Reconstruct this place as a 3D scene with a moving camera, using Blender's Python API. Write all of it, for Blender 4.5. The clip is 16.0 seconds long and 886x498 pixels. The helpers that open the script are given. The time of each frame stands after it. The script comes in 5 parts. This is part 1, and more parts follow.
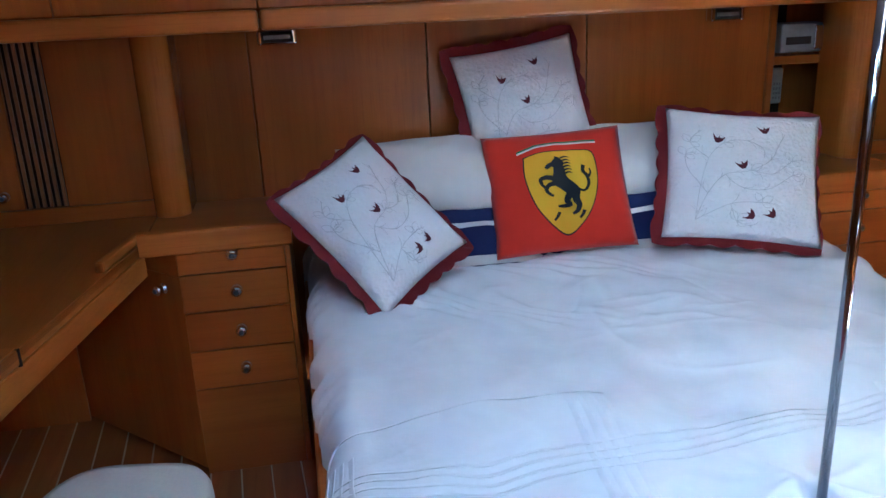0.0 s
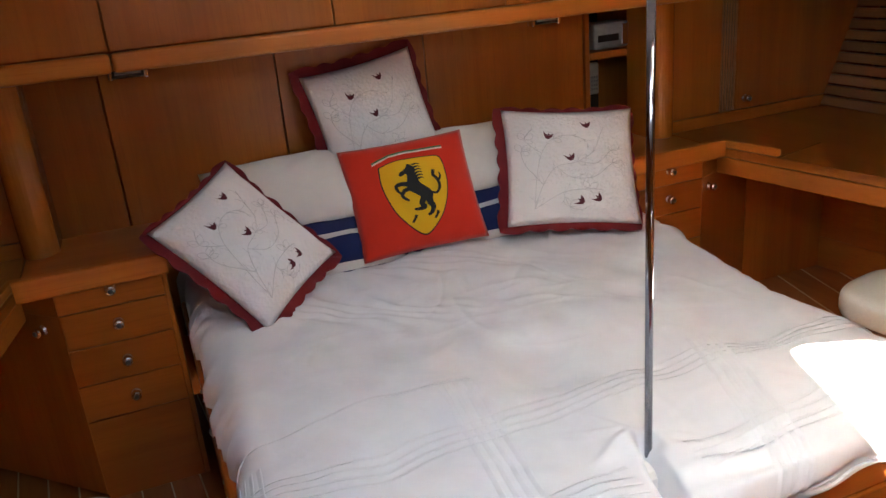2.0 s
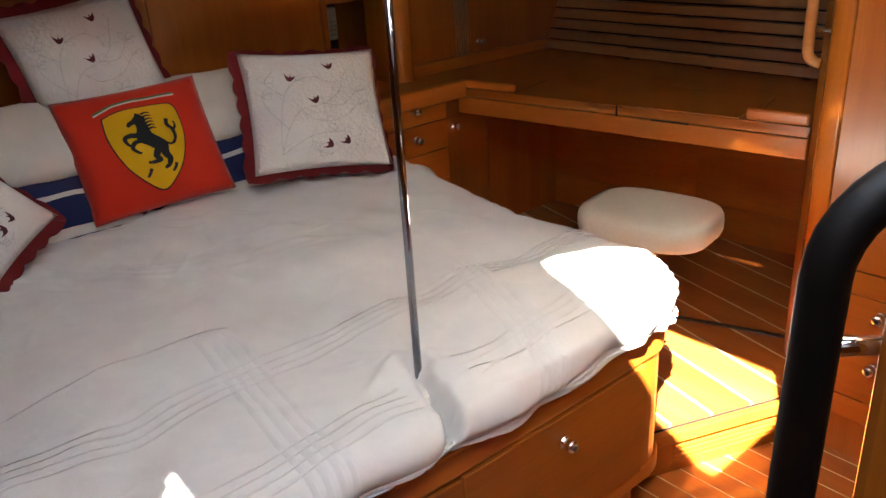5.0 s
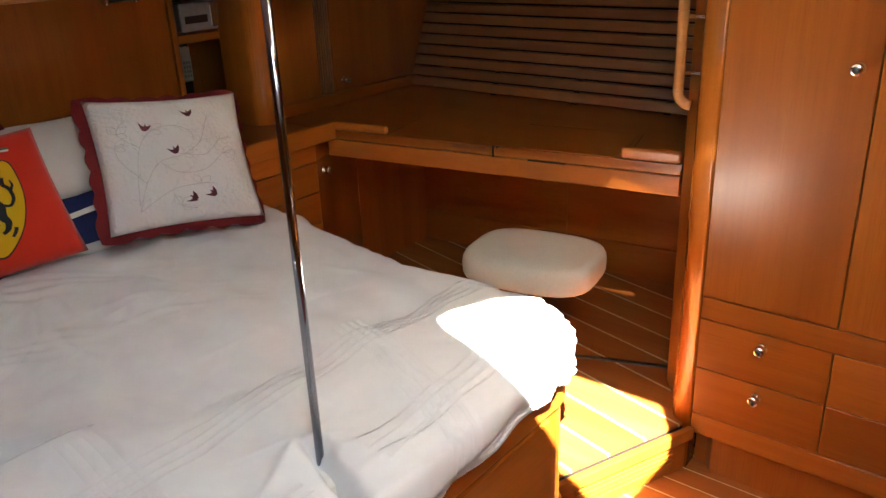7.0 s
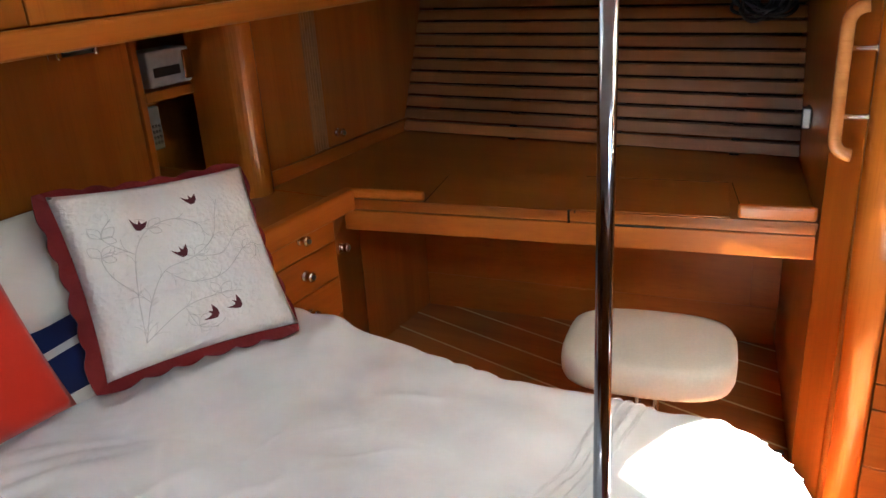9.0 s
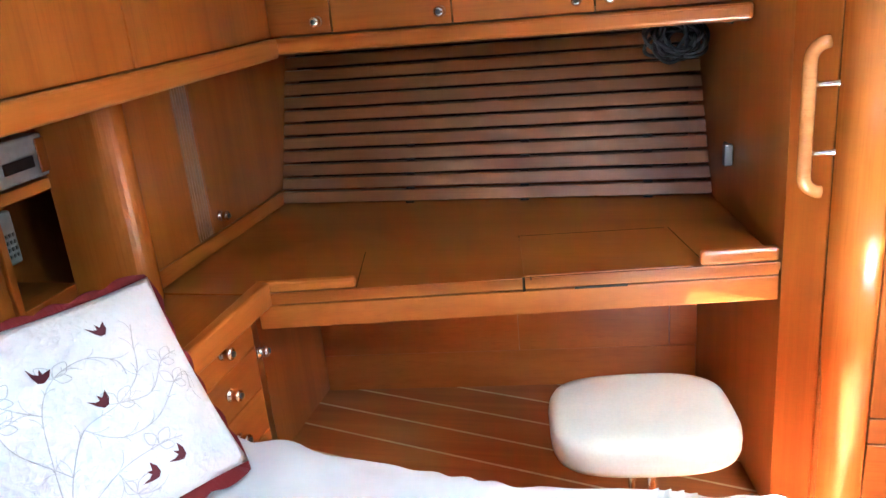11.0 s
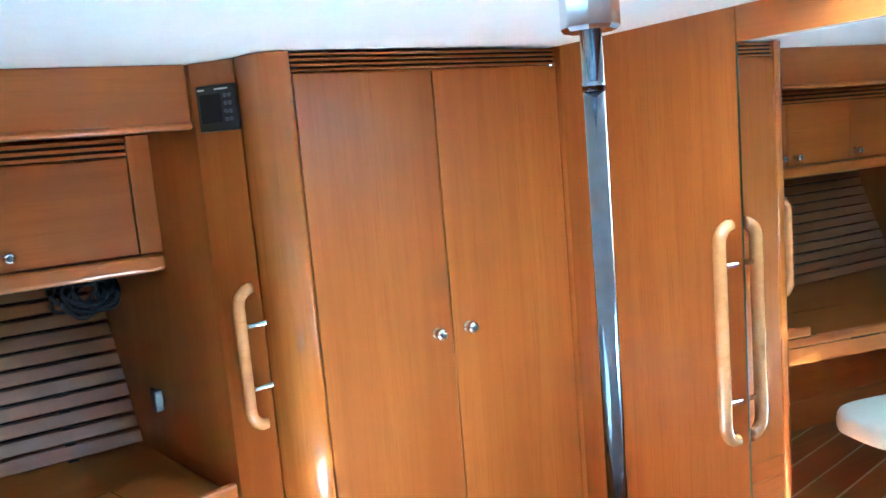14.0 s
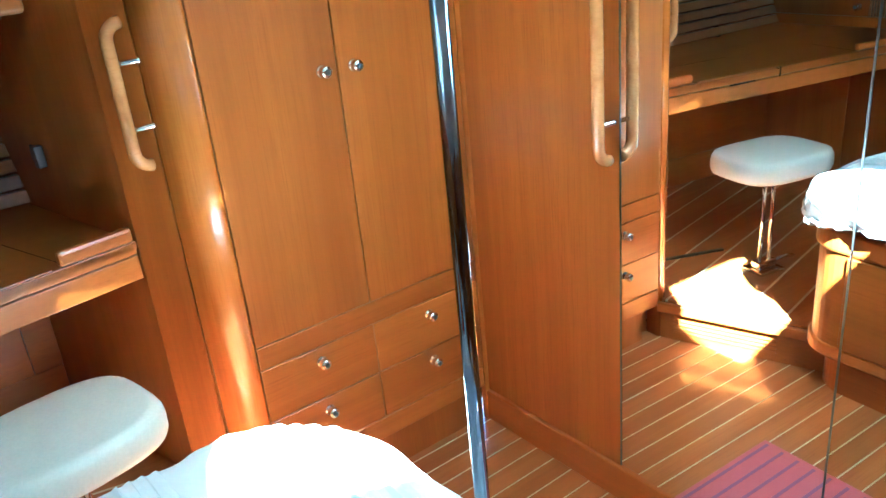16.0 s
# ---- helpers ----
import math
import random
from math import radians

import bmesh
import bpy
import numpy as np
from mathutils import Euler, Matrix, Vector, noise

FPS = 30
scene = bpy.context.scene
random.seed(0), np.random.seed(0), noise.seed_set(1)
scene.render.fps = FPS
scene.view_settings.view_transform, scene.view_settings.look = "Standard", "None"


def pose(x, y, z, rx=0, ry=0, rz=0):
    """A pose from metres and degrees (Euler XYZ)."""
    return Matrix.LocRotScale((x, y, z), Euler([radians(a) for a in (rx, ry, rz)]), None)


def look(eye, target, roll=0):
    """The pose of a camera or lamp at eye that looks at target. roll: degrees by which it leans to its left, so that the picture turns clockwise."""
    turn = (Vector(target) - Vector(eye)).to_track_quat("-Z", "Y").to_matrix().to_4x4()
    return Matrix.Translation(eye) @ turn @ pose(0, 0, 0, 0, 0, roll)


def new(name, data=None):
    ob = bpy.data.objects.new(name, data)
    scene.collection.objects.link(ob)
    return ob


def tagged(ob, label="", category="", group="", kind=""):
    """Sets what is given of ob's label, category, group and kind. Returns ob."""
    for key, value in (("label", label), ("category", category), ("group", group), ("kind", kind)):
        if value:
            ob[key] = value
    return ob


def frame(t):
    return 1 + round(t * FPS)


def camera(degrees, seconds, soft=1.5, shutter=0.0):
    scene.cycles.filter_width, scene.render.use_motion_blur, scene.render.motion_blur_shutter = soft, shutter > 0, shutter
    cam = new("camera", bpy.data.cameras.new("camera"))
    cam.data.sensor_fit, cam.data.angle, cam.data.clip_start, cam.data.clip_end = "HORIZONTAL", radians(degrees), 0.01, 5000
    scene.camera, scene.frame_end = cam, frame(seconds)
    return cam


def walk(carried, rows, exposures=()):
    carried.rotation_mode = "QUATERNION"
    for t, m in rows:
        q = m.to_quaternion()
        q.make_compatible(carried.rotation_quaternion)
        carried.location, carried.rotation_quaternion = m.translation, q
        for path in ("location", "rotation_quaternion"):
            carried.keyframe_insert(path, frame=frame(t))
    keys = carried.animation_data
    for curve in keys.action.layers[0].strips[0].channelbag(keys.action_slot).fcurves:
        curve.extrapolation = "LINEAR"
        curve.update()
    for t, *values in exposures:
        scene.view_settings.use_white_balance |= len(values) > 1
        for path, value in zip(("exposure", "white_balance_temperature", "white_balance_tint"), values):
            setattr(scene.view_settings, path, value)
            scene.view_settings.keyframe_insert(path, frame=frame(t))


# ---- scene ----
cam = camera(58.5, 16.0)
PATH = [
    (0, (-0.767, -0.96, 1.478), (-0.44, 0.914, 0.86), -2.5),
    (0.5, (-0.784, -1.026, 1.521), (-0.178, 0.709, 0.733), -2.7),
    (1, (-0.813, -1.08, 1.574), (-0.178, 0.626, 0.745), -3.7),
    (1.5, (-0.817, -1.092, 1.617), (-0.167, 0.649, 0.879), -4.8),
    (2, (-0.819, -1.126, 1.631), (-0.166, 0.631, 0.933), -5.2),
    (2.5, (-0.833, -1.172, 1.617), (-0.191, 0.584, 0.906), -5.6),
    (3, (-0.851, -1.2, 1.578), (-0.213, 0.553, 0.857), -5.0),
    (3.5, (-0.857, -1.187, 1.523), (-0.222, 0.554, 0.772), -4.7),
    (4, (-0.847, -1.144, 1.5), (0.001, 0.484, 0.706), -2.5),
    (4.5, (-0.819, -1.099, 1.487), (0.239, 0.388, 0.67), -2.1),
    (5, (-0.798, -1.093, 1.506), (0.354, 0.336, 0.712), -3.6),
    (5.2, (-0.786, -1.092, 1.509), (0.425, 0.302, 0.74), -3.5),
    (7.3, (-0.748, -0.86, 1.548), (0.673, 0.321, 0.787), -2.4),
    (7.5, (-0.715, -0.767, 1.542), (0.692, 0.428, 0.775), -2.8),
    (8, (-0.633, -0.54, 1.562), (0.77, 0.645, 0.771), -3.4),
    (8.5, (-0.596, -0.405, 1.568), (0.851, 0.709, 0.755), -3.4),
    (8.7, (-0.609, -0.325, 1.566), (0.898, 0.729, 0.788), -3.5),
    (10.8, (-0.519, 0.231, 1.592), (1.298, 0.757, 0.944), -5.4),
    (11, (-0.495, 0.234, 1.588), (1.326, 0.734, 0.931), -5.5),
    (11.5, (-0.466, 0.283, 1.564), (1.398, 0.545, 0.887), -4.7),
    (11.8, (-0.452, 0.346, 1.596), (1.42, 0.28, 0.896), -4.4),
    (12, (-0.442, 0.416, 1.556), (1.418, 0.133, 0.876), -3.3),
    (12.5, (-0.422, 0.436, 1.558), (1.41, -0.063, 0.93), -3.4),
    (13, (-0.413, 0.379, 1.573), (1.377, -0.329, 1.028), -2.9),
    (13.5, (-0.422, 0.37, 1.601), (1.287, -0.541, 1.101), -3.7),
    (13.8, (-0.427, 0.388, 1.644), (1.271, -0.6, 1.27), -4.4),
    (14, (-0.434, 0.397, 1.674), (1.266, -0.621, 1.405), -4.9),
    (14.5, (-0.458, 0.406, 1.715), (1.24, -0.636, 1.538), -5.7),
    (15, (-0.466, 0.403, 1.679), (1.21, -0.665, 1.456), -5.4),
    (15.5, (-0.489, 0.419, 1.576), (1.108, -0.694, 1.116), -5.5),
    (16, (-0.515, 0.394, 1.533), (0.976, -0.692, 0.759), -5.6),
]
EXPOSURES = [
    (0.0, 5.3, 4450, 0), (0.5, 4.72, 4750, 2), (1.4, 4.65, 5850, 6), (2.0, 5.1, 6350, 9), (3.5, 5.01, 6700, 11), (5.2, 4.66, 6900, 11),
    (8.7, 5.06, 6300, 5), (10.8, 6.50, 5200, 2), (12.0, 6.45, 4200, -22), (13.4, 6.42, 3750, -32), (14.0, 6.08, 3850, -18), (14.5, 5.83, 3920, -18), (15.0, 5.72, 3980, -18), (15.5, 6.1, 3950, -26), (16.0, 5.85, 4050, -24),
]
walk(cam, [(t, look(eye, target, roll)) for t, eye, target, roll in PATH], EXPOSURES)

# ---- world, sun, exposure ----
SUN = Vector((0.348, 0.228, -0.405)).normalized()
world = bpy.data.worlds.new("sky")
scene.world = world
world.use_nodes = True
wn = world.node_tree.nodes
sky = wn.new("ShaderNodeTexSky")
sky.sky_type, sky.sun_disc = "NISHITA", False
sky.sun_elevation = math.asin(-SUN.z)
sky.sun_rotation = math.atan2(-SUN.x, -SUN.y)
wn["Background"].inputs["Strength"].default_value = 0.06
world.node_tree.links.new(sky.outputs[0], wn["Background"].inputs["Color"])

sun = new("sun", bpy.data.lights.new("sun", "SUN"))
sun.data.energy, sun.data.angle, sun.data.color = 5.0, radians(0.5), (1.0, 0.93, 0.82)
sun.matrix_world = look((-6, -4, 8), Vector((-6, -4, 8)) + SUN)


def sky_lamp(name, x, y, z, sx, sy, power, color, lean=(0.0, 0.001)):
    """An area lamp that stands in for daylight at an opening of the deck."""
    ob = new(name, bpy.data.lights.new(name, "AREA"))
    ob.data.shape, ob.data.size, ob.data.size_y = "RECTANGLE", sx, sy
    ob.data.energy, ob.data.color = power, color
    ob.matrix_world = look((x, y, z), (x + lean[0], y + lean[1], z - 1.0))
    return ob


# the brightest sky stands on the sun's side, so its light leans to starboard
sky_lamp("skylight_daylight", -0.56, -0.87, 2.13, 0.5, 0.7, 0.53, (0.72, 0.86, 1.0), (0.62, 0.42))
# fill lamp under a closed, made-up hatch, to brighten bunk and headboard
sky_lamp("bunk_fill", -0.05, 0.7, 1.96, 0.46, 0.46, 0.04, (0.78, 0.89, 1.0))
# weak fill lamp added out of view over the passage
sky_lamp("passage_fill", -0.9, -1.75, 1.99, 0.5, 0.6, 0.03, (0.75, 0.87, 1.0))

# ---- materials ----


def shader(name):
    m = bpy.data.materials.new(name)
    m.use_nodes = True
    nt = m.node_tree
    return m, nt, nt.nodes["Principled BSDF"]


def link(nt, a, b):
    nt.links.new(a, b)


def ramp(nt, fac, stops):
    r = nt.nodes.new("ShaderNodeValToRGB")
    while len(r.color_ramp.elements) < len(stops):
        r.color_ramp.elements.new(0.5)
    for e, (p, c) in zip(r.color_ramp.elements, stops):
        e.position, e.color = p, (*c, 1)
    link(nt, fac, r.inputs[0])
    return r.outputs[0]


def coords(nt, scale, rot=(0, 0, 0)):
    t = nt.nodes.new("ShaderNodeTexCoord")
    m = nt.nodes.new("ShaderNodeMapping")
    m.inputs["Scale"].default_value = scale
    m.inputs["Rotation"].default_value = [radians(a) for a in rot]
    link(nt, t.outputs["Object"], m.inputs["Vector"])
    return m.outputs[0]


def noise_tex(nt, vec, scale, detail=4.0, rough=0.5, dist=0.0):
    n = nt.nodes.new("ShaderNodeTexNoise")
    n.inputs["Scale"].default_value, n.inputs["Detail"].default_value = scale, detail
    n.inputs["Roughness"].default_value, n.inputs["Distortion"].default_value = rough, dist
    link(nt, vec, n.inputs["Vector"])
    return n.outputs[0]


def mixc(nt, fac, a, b, kind="MIX"):
    m = nt.nodes.new("ShaderNodeMix")
    m.data_type, m.blend_type = "RGBA", kind
    for sock, v in ((m.inputs["Factor"], fac), (m.inputs[6], a), (m.inputs[7], b)):
        if isinstance(v, (int, float)):
            sock.default_value = v
        elif isinstance(v, tuple):
            sock.default_value = (*v, 1)
        else:
            link(nt, v, sock)
    return m.outputs[2]


def bump(nt, bsdf, height, strength, distance=0.002):
    b = nt.nodes.new("ShaderNodeBump")
    b.inputs["Strength"].default_value, b.inputs["Distance"].default_value = strength, distance
    link(nt, height, b.inputs["Height"])
    link(nt, b.outputs[0], bsdf.inputs["Normal"])


def wood(name, along, dark, mid, light, rough=0.34, coat=0.3, fine=1.0, gloss=0.2):
    """Varnished wood, its grain running along the axis 'x', 'y' or 'z'."""
    m, nt, b = shader(name)
    stretch = {"x": (0.32, 9, 9), "y": (9, 0.32, 9), "z": (9, 9, 0.32)}[along]
    vec = coords(nt, stretch)
    info = nt.nodes.new("ShaderNodeObjectInfo")
    add = nt.nodes.new("ShaderNodeVectorMath")
    add.operation = "ADD"
    mul = nt.nodes.new("ShaderNodeVectorMath")
    mul.operation = "SCALE"
    comb = nt.nodes.new("ShaderNodeCombineXYZ")
    for i in range(3):
        link(nt, info.outputs["Random"], comb.inputs[i])
    link(nt, comb.outputs[0], mul.inputs[0])
    mul.inputs["Scale"].default_value = 13.0
    link(nt, vec, add.inputs[0])
    link(nt, mul.outputs[0], add.inputs[1])
    broad = noise_tex(nt, add.outputs[0], 0.9, 3.0, 0.55, 0.6)
    grain = noise_tex(nt, add.outputs[0], 7.0 * fine, 6.0, 0.65, 0.3)
    pores = noise_tex(nt, add.outputs[0], 26.0 * fine, 3.0, 0.6)
    base = ramp(nt, broad, [(0.3, dark), (0.5, mid), (0.72, light)])
    streak = ramp(nt, grain, [(0.34, (0.88, 0.84, 0.8)), (0.5, (0.98, 0.97, 0.96)), (0.66, (1.03, 1.03, 1.03))])
    col = mixc(nt, 0.75, base, streak, "MULTIPLY")
    tone = ramp(nt, info.outputs["Random"], [(0.0, (0.86, 0.84, 0.82)), (1.0, (1.08, 1.06, 1.04))])
    col = mixc(nt, 1.0, col, tone, "MULTIPLY")
    # dark open pores, gathered in bands as on flat-sawn boards
    fleck = ramp(nt, pores, [(0.34, (0.8, 0.73, 0.66)), (0.47, (1.0, 1.0, 1.0))])
    bands = ramp(nt, broad, [(0.42, (0.1, 0.1, 0.1)), (0.6, (0.65, 0.65, 0.65))])
    col = mixc(nt, bands, col, mixc(nt, 1.0, col, fleck, "MULTIPLY"))
    link(nt, col, b.inputs["Base Color"])
    b.inputs["Roughness"].default_value = rough
    b.inputs["Specular IOR Level"].default_value = 0.35
    b.inputs["Coat Weight"].default_value = coat
    b.inputs["Coat Roughness"].default_value = gloss
    bump(nt, b, pores, 0.12, 0.0006)
    return m


TEAK = ((0.315, 0.0845, 0.0095), (0.37, 0.106, 0.012), (0.415, 0.128, 0.016))
M_ZW = wood("varnished_wood_upright_grain", "z", *TEAK)
M_XW = wood("varnished_wood_cross_grain", "x", *TEAK)
M_YW = wood("varnished_wood_long_grain", "y", *TEAK)
M_TRIM = wood("solid_wood_trim", "x", (0.392, 0.113, 0.0136), (0.448, 0.138, 0.0176), (0.504, 0.163, 0.022))
M_TRIMY = wood("solid_wood_trim_long", "y", (0.392, 0.113, 0.0136), (0.448, 0.138, 0.0176), (0.504, 0.163, 0.022))
M_TRIMZ = wood("solid_wood_trim_upright", "z", (0.392, 0.113, 0.0136), (0.448, 0.138, 0.0176), (0.504, 0.163, 0.022), 0.25, 0.5)
M_SLAT = wood("slat_wood", "y", (0.24, 0.088, 0.024), (0.3, 0.114, 0.032), (0.36, 0.144, 0.042), 0.36, 1.0, 1.0, 0.38)
M_PLANK = wood("floor_plank_wood", "y", (0.3, 0.09, 0.018), (0.37, 0.12, 0.024), (0.44, 0.155, 0.034), 0.3, 1.0, 1.0, 0.15)
M_HANDLE = wood("handle_wood", "z", (0.42, 0.17, 0.05), (0.5, 0.22, 0.07), (0.58, 0.28, 0.1), 0.25, 0.6)


def plain(name, color, rough, metal=0.0, vary=0.12, scale=40.0, bumps=0.05, spec=0.5):
    m, nt, b = shader(name)
    vec = coords(nt, (1, 1, 1))
    n1, n2 = noise_tex(nt, vec, scale, 4), noise_tex(nt, vec, scale * 0.08, 3)
    lo = tuple(c * (1 - vary) for c in color)
    hi = tuple(min(1.0, c * (1 + vary)) for c in color)
    a = ramp(nt, n1, [(0.3, lo), (0.7, hi)])
    d = ramp(nt, n2, [(0.3, (1 - vary, 1 - vary, 1 - vary)), (0.7, (1, 1, 1))])
    link(nt, mixc(nt, 1.0, a, d, "MULTIPLY"), b.inputs["Base Color"])
    b.inputs["Roughness"].default_value, b.inputs["Metallic"].default_value = rough, metal
    b.inputs["Specular IOR Level"].default_value = spec
    if bumps:
        bump(nt, b, n1, bumps, 0.001)
    return m


def cloth(name, color, weave=900.0, fold=9.0, strength=0.25, sheen=0.2):
    """Woven cloth: a fine weave and soft creases."""
    m, nt, b = shader(name)
    vec = coords(nt, (1, 1, 1))
    w = noise_tex(nt, vec, weave, 2)
    c = noise_tex(nt, vec, fold, 5, 0.6, 0.4)
    tone = ramp(nt, c, [(0.3, tuple(v * 0.92 for v in color)), (0.7, color)])
    link(nt, tone, b.inputs["Base Color"])
    b.inputs["Roughness"].default_value = 0.85
    b.inputs["Sheen Weight"].default_value = sheen
    b.inputs["Specular IOR Level"].default_value = 0.2
    mx = nt.nodes.new("ShaderNodeMath")
    mx.operation = "MULTIPLY_ADD"
    link(nt, w, mx.inputs[0])
    mx.inputs[1].default_value = 0.12
    link(nt, c, mx.inputs[2])
    bump(nt, b, mx.outputs[0], strength, 0.006)
    return m


def quilted(name, color):
    """White quilted cotton with a dense stippled relief."""
    m, nt, b = shader(name)
    vec = coords(nt, (1, 1, 1))
    v = nt.nodes.new("ShaderNodeTexVoronoi")
    v.inputs["Scale"].default_value = 75.0
    link(nt, vec, v.inputs["Vector"])
    n = noise_tex(nt, vec, 60.0, 3, 0.6, 1.5)
    mx = nt.nodes.new("ShaderNodeMath")
    mx.operation = "ADD"
    link(nt, v.outputs["Distance"], mx.inputs[0])
    link(nt, n, mx.inputs[1])
    big = noise_tex(nt, vec, 6.0, 3)
    link(nt, ramp(nt, big, [(0.3, tuple(c * 0.9 for c in color)), (0.7, color)]), b.inputs["Base Color"])
    b.inputs["Roughness"].default_value = 0.85
    b.inputs["Specular IOR Level"].default_value = 0.2
    b.inputs["Sheen Weight"].default_value = 0.2
    bump(nt, b, mx.outputs[0], 0.55, 0.004)
    return m


M_DUVET = cloth("white_cotton_cover", (0.8, 0.8, 0.8), 700, 11.0, 0.42)
M_PILLOW = cloth("ivory_pillowcase", (0.74, 0.71, 0.66), 900, 9.0, 0.6)
M_NAVY = cloth("navy_stripe_cotton", (0.012, 0.02, 0.09), 900, 8.0, 0.25)
M_QUILT = quilted("white_quilted_cotton", (0.8, 0.79, 0.78))
M_RUFFLE = cloth("maroon_cotton_edge", (0.16, 0.012, 0.014), 800, 30, 0.3)
M_STITCH = plain("grey_stitching", (0.58, 0.57, 0.57), 0.8, vary=0.1)
M_FLOWER = plain("maroon_embroidery", (0.1, 0.008, 0.016), 0.8, vary=0.15)
M_RED = cloth("red_cotton", (0.62, 0.03, 0.012), 900, 8, 0.25)
M_YELLOW = cloth("yellow_print", (0.72, 0.42, 0.01), 900, 8, 0.1)
M_BLACK = plain("black_print", (0.012, 0.012, 0.013), 0.75)
M_GREENP = plain("green_print", (0.03, 0.16, 0.07), 0.8)
M_WHITEP = plain("white_print", (0.7, 0.7, 0.7), 0.8)
M_CHROME = plain("polished_chrome", (0.8, 0.8, 0.82), 0.07, 1.0, 0.04, 60, 0.0)
M_STEEL = plain("brushed_stainless_steel", (0.26, 0.26, 0.285), 0.1, 1.0, 0.08, 90, 0.02)
M_DARKMETAL = plain("dark_steel", (0.16, 0.16, 0.17), 0.3, 1.0, 0.1)
# near-black for joints, and for shade painted into vents and the niche
M_DARK = plain("joint_and_recess_shade", (0.012, 0.006, 0.004), 0.8)
M_BLACKPLASTIC = plain("black_plastic", (0.014, 0.014, 0.016), 0.35, vary=0.1)
M_SCREEN = plain("grey_display", (0.02, 0.021, 0.023), 0.15)
M_GREYPLASTIC = plain("grey_plastic", (0.2, 0.205, 0.21), 0.45)
M_CEIL = plain("white_headliner", (0.78, 0.79, 0.8), 0.55, vary=0.03, scale=300, bumps=0.08)
M_GREYSEAM = plain("grey_seam", (0.3, 0.31, 0.32), 0.7)
M_VINYL = plain("cream_leather", (0.64, 0.61, 0.52), 0.42, vary=0.04, scale=160, bumps=0.12)
M_STRIP = plain("pale_holly_strip", (0.6, 0.46, 0.28), 0.35, vary=0.1, scale=30)
M_RUG = cloth("pink_woven_rug", (0.5, 0.11, 0.11), 300, 30, 0.5)
M_RUGBLUE = cloth("blue_rug_stripe", (0.27, 0.09, 0.15), 300, 30, 0.5)
M_DARKWOOD = plain("dark_leather_grip", (0.006, 0.004, 0.003), 0.55, vary=0.2, spec=0.2)
M_BLIND = plain("cream_blind", (0.85, 0.83, 0.76), 0.7, vary=0.03)
nt_ = M_BLIND.node_tree
tr_, mx_ = nt_.nodes.new("ShaderNodeBsdfTranslucent"), nt_.nodes.new("ShaderNodeMixShader")
tr_.inputs["Color"].default_value = (0.85, 0.82, 0.74, 1)
mx_.inputs[0].default_value = 0.65
link(nt_, nt_.nodes["Principled BSDF"].outputs[0], mx_.inputs[1])
link(nt_, tr_.outputs[0], mx_.inputs[2])
link(nt_, mx_.outputs[0], nt_.nodes["Material Output"].inputs["Surface"])
# partly clear copy of the blind, made up to dim a sun patch
M_GAUZE = M_BLIND.copy()
M_GAUZE.name = "sun_patch_gauze"
nt_ = M_GAUZE.node_tree
out_, thin_, clear_ = nt_.nodes["Material Output"], nt_.nodes.new("ShaderNodeMixShader"), nt_.nodes.new("ShaderNodeBsdfTransparent")
thin_.inputs[0].default_value = 0.2
link(nt_, out_.inputs["Surface"].links[0].from_socket, thin_.inputs[1])
link(nt_, clear_.outputs[0], thin_.inputs[2])
link(nt_, thin_.outputs[0], out_.inputs["Surface"])
m_, nt_, b_ = shader("mirror_glass")
b_.inputs["Base Color"].default_value = (0.86, 0.86, 0.86, 1)
b_.inputs["Metallic"].default_value, b_.inputs["Roughness"].default_value = 1.0, 0.015
M_MIRROR = m_

# ---- mesh helpers ----


def finish(name, bm, material, parent=None, label="", smooth=False):
    me = bpy.data.meshes.new(name)
    bm.to_mesh(me)
    bm.free()
    me.materials.append(material)
    if smooth:
        me.polygons.foreach_set("use_smooth", [True] * len(me.polygons))
    ob = new(name, me)
    if parent is not None:
        ob.parent = parent
    if label:
        ob["label"] = label
    return ob


def part(name, bm, material, parent, label="", smooth=False):
    return finish(name, bm, material, parent, label, smooth)


def thing(name, label, category, group="", kind="", at=(0, 0, 0)):
    ob = new(name)
    ob.location = at
    ob.empty_display_size = 0.1
    return tagged(ob, label, category, group, kind)


def box(x0, x1, y0, y1, z0, z1, bev=0.0, seg=2, bm=None):
    own = bmesh.new()
    bmesh.ops.create_cube(own, size=1.0)
    for v in own.verts:
        v.co = Vector(((x0 + x1) / 2 + v.co.x * (x1 - x0), (y0 + y1) / 2 + v.co.y * (y1 - y0), (z0 + z1) / 2 + v.co.z * (z1 - z0)))
    if bev:
        bmesh.ops.bevel(own, geom=own.edges[:], offset=bev, segments=seg, profile=0.5, affect="EDGES")
    if bm is None:
        return own
    me = bpy.data.meshes.new("t")
    own.to_mesh(me)
    own.free()
    bm.from_mesh(me)
    bpy.data.meshes.remove(me)
    return bm


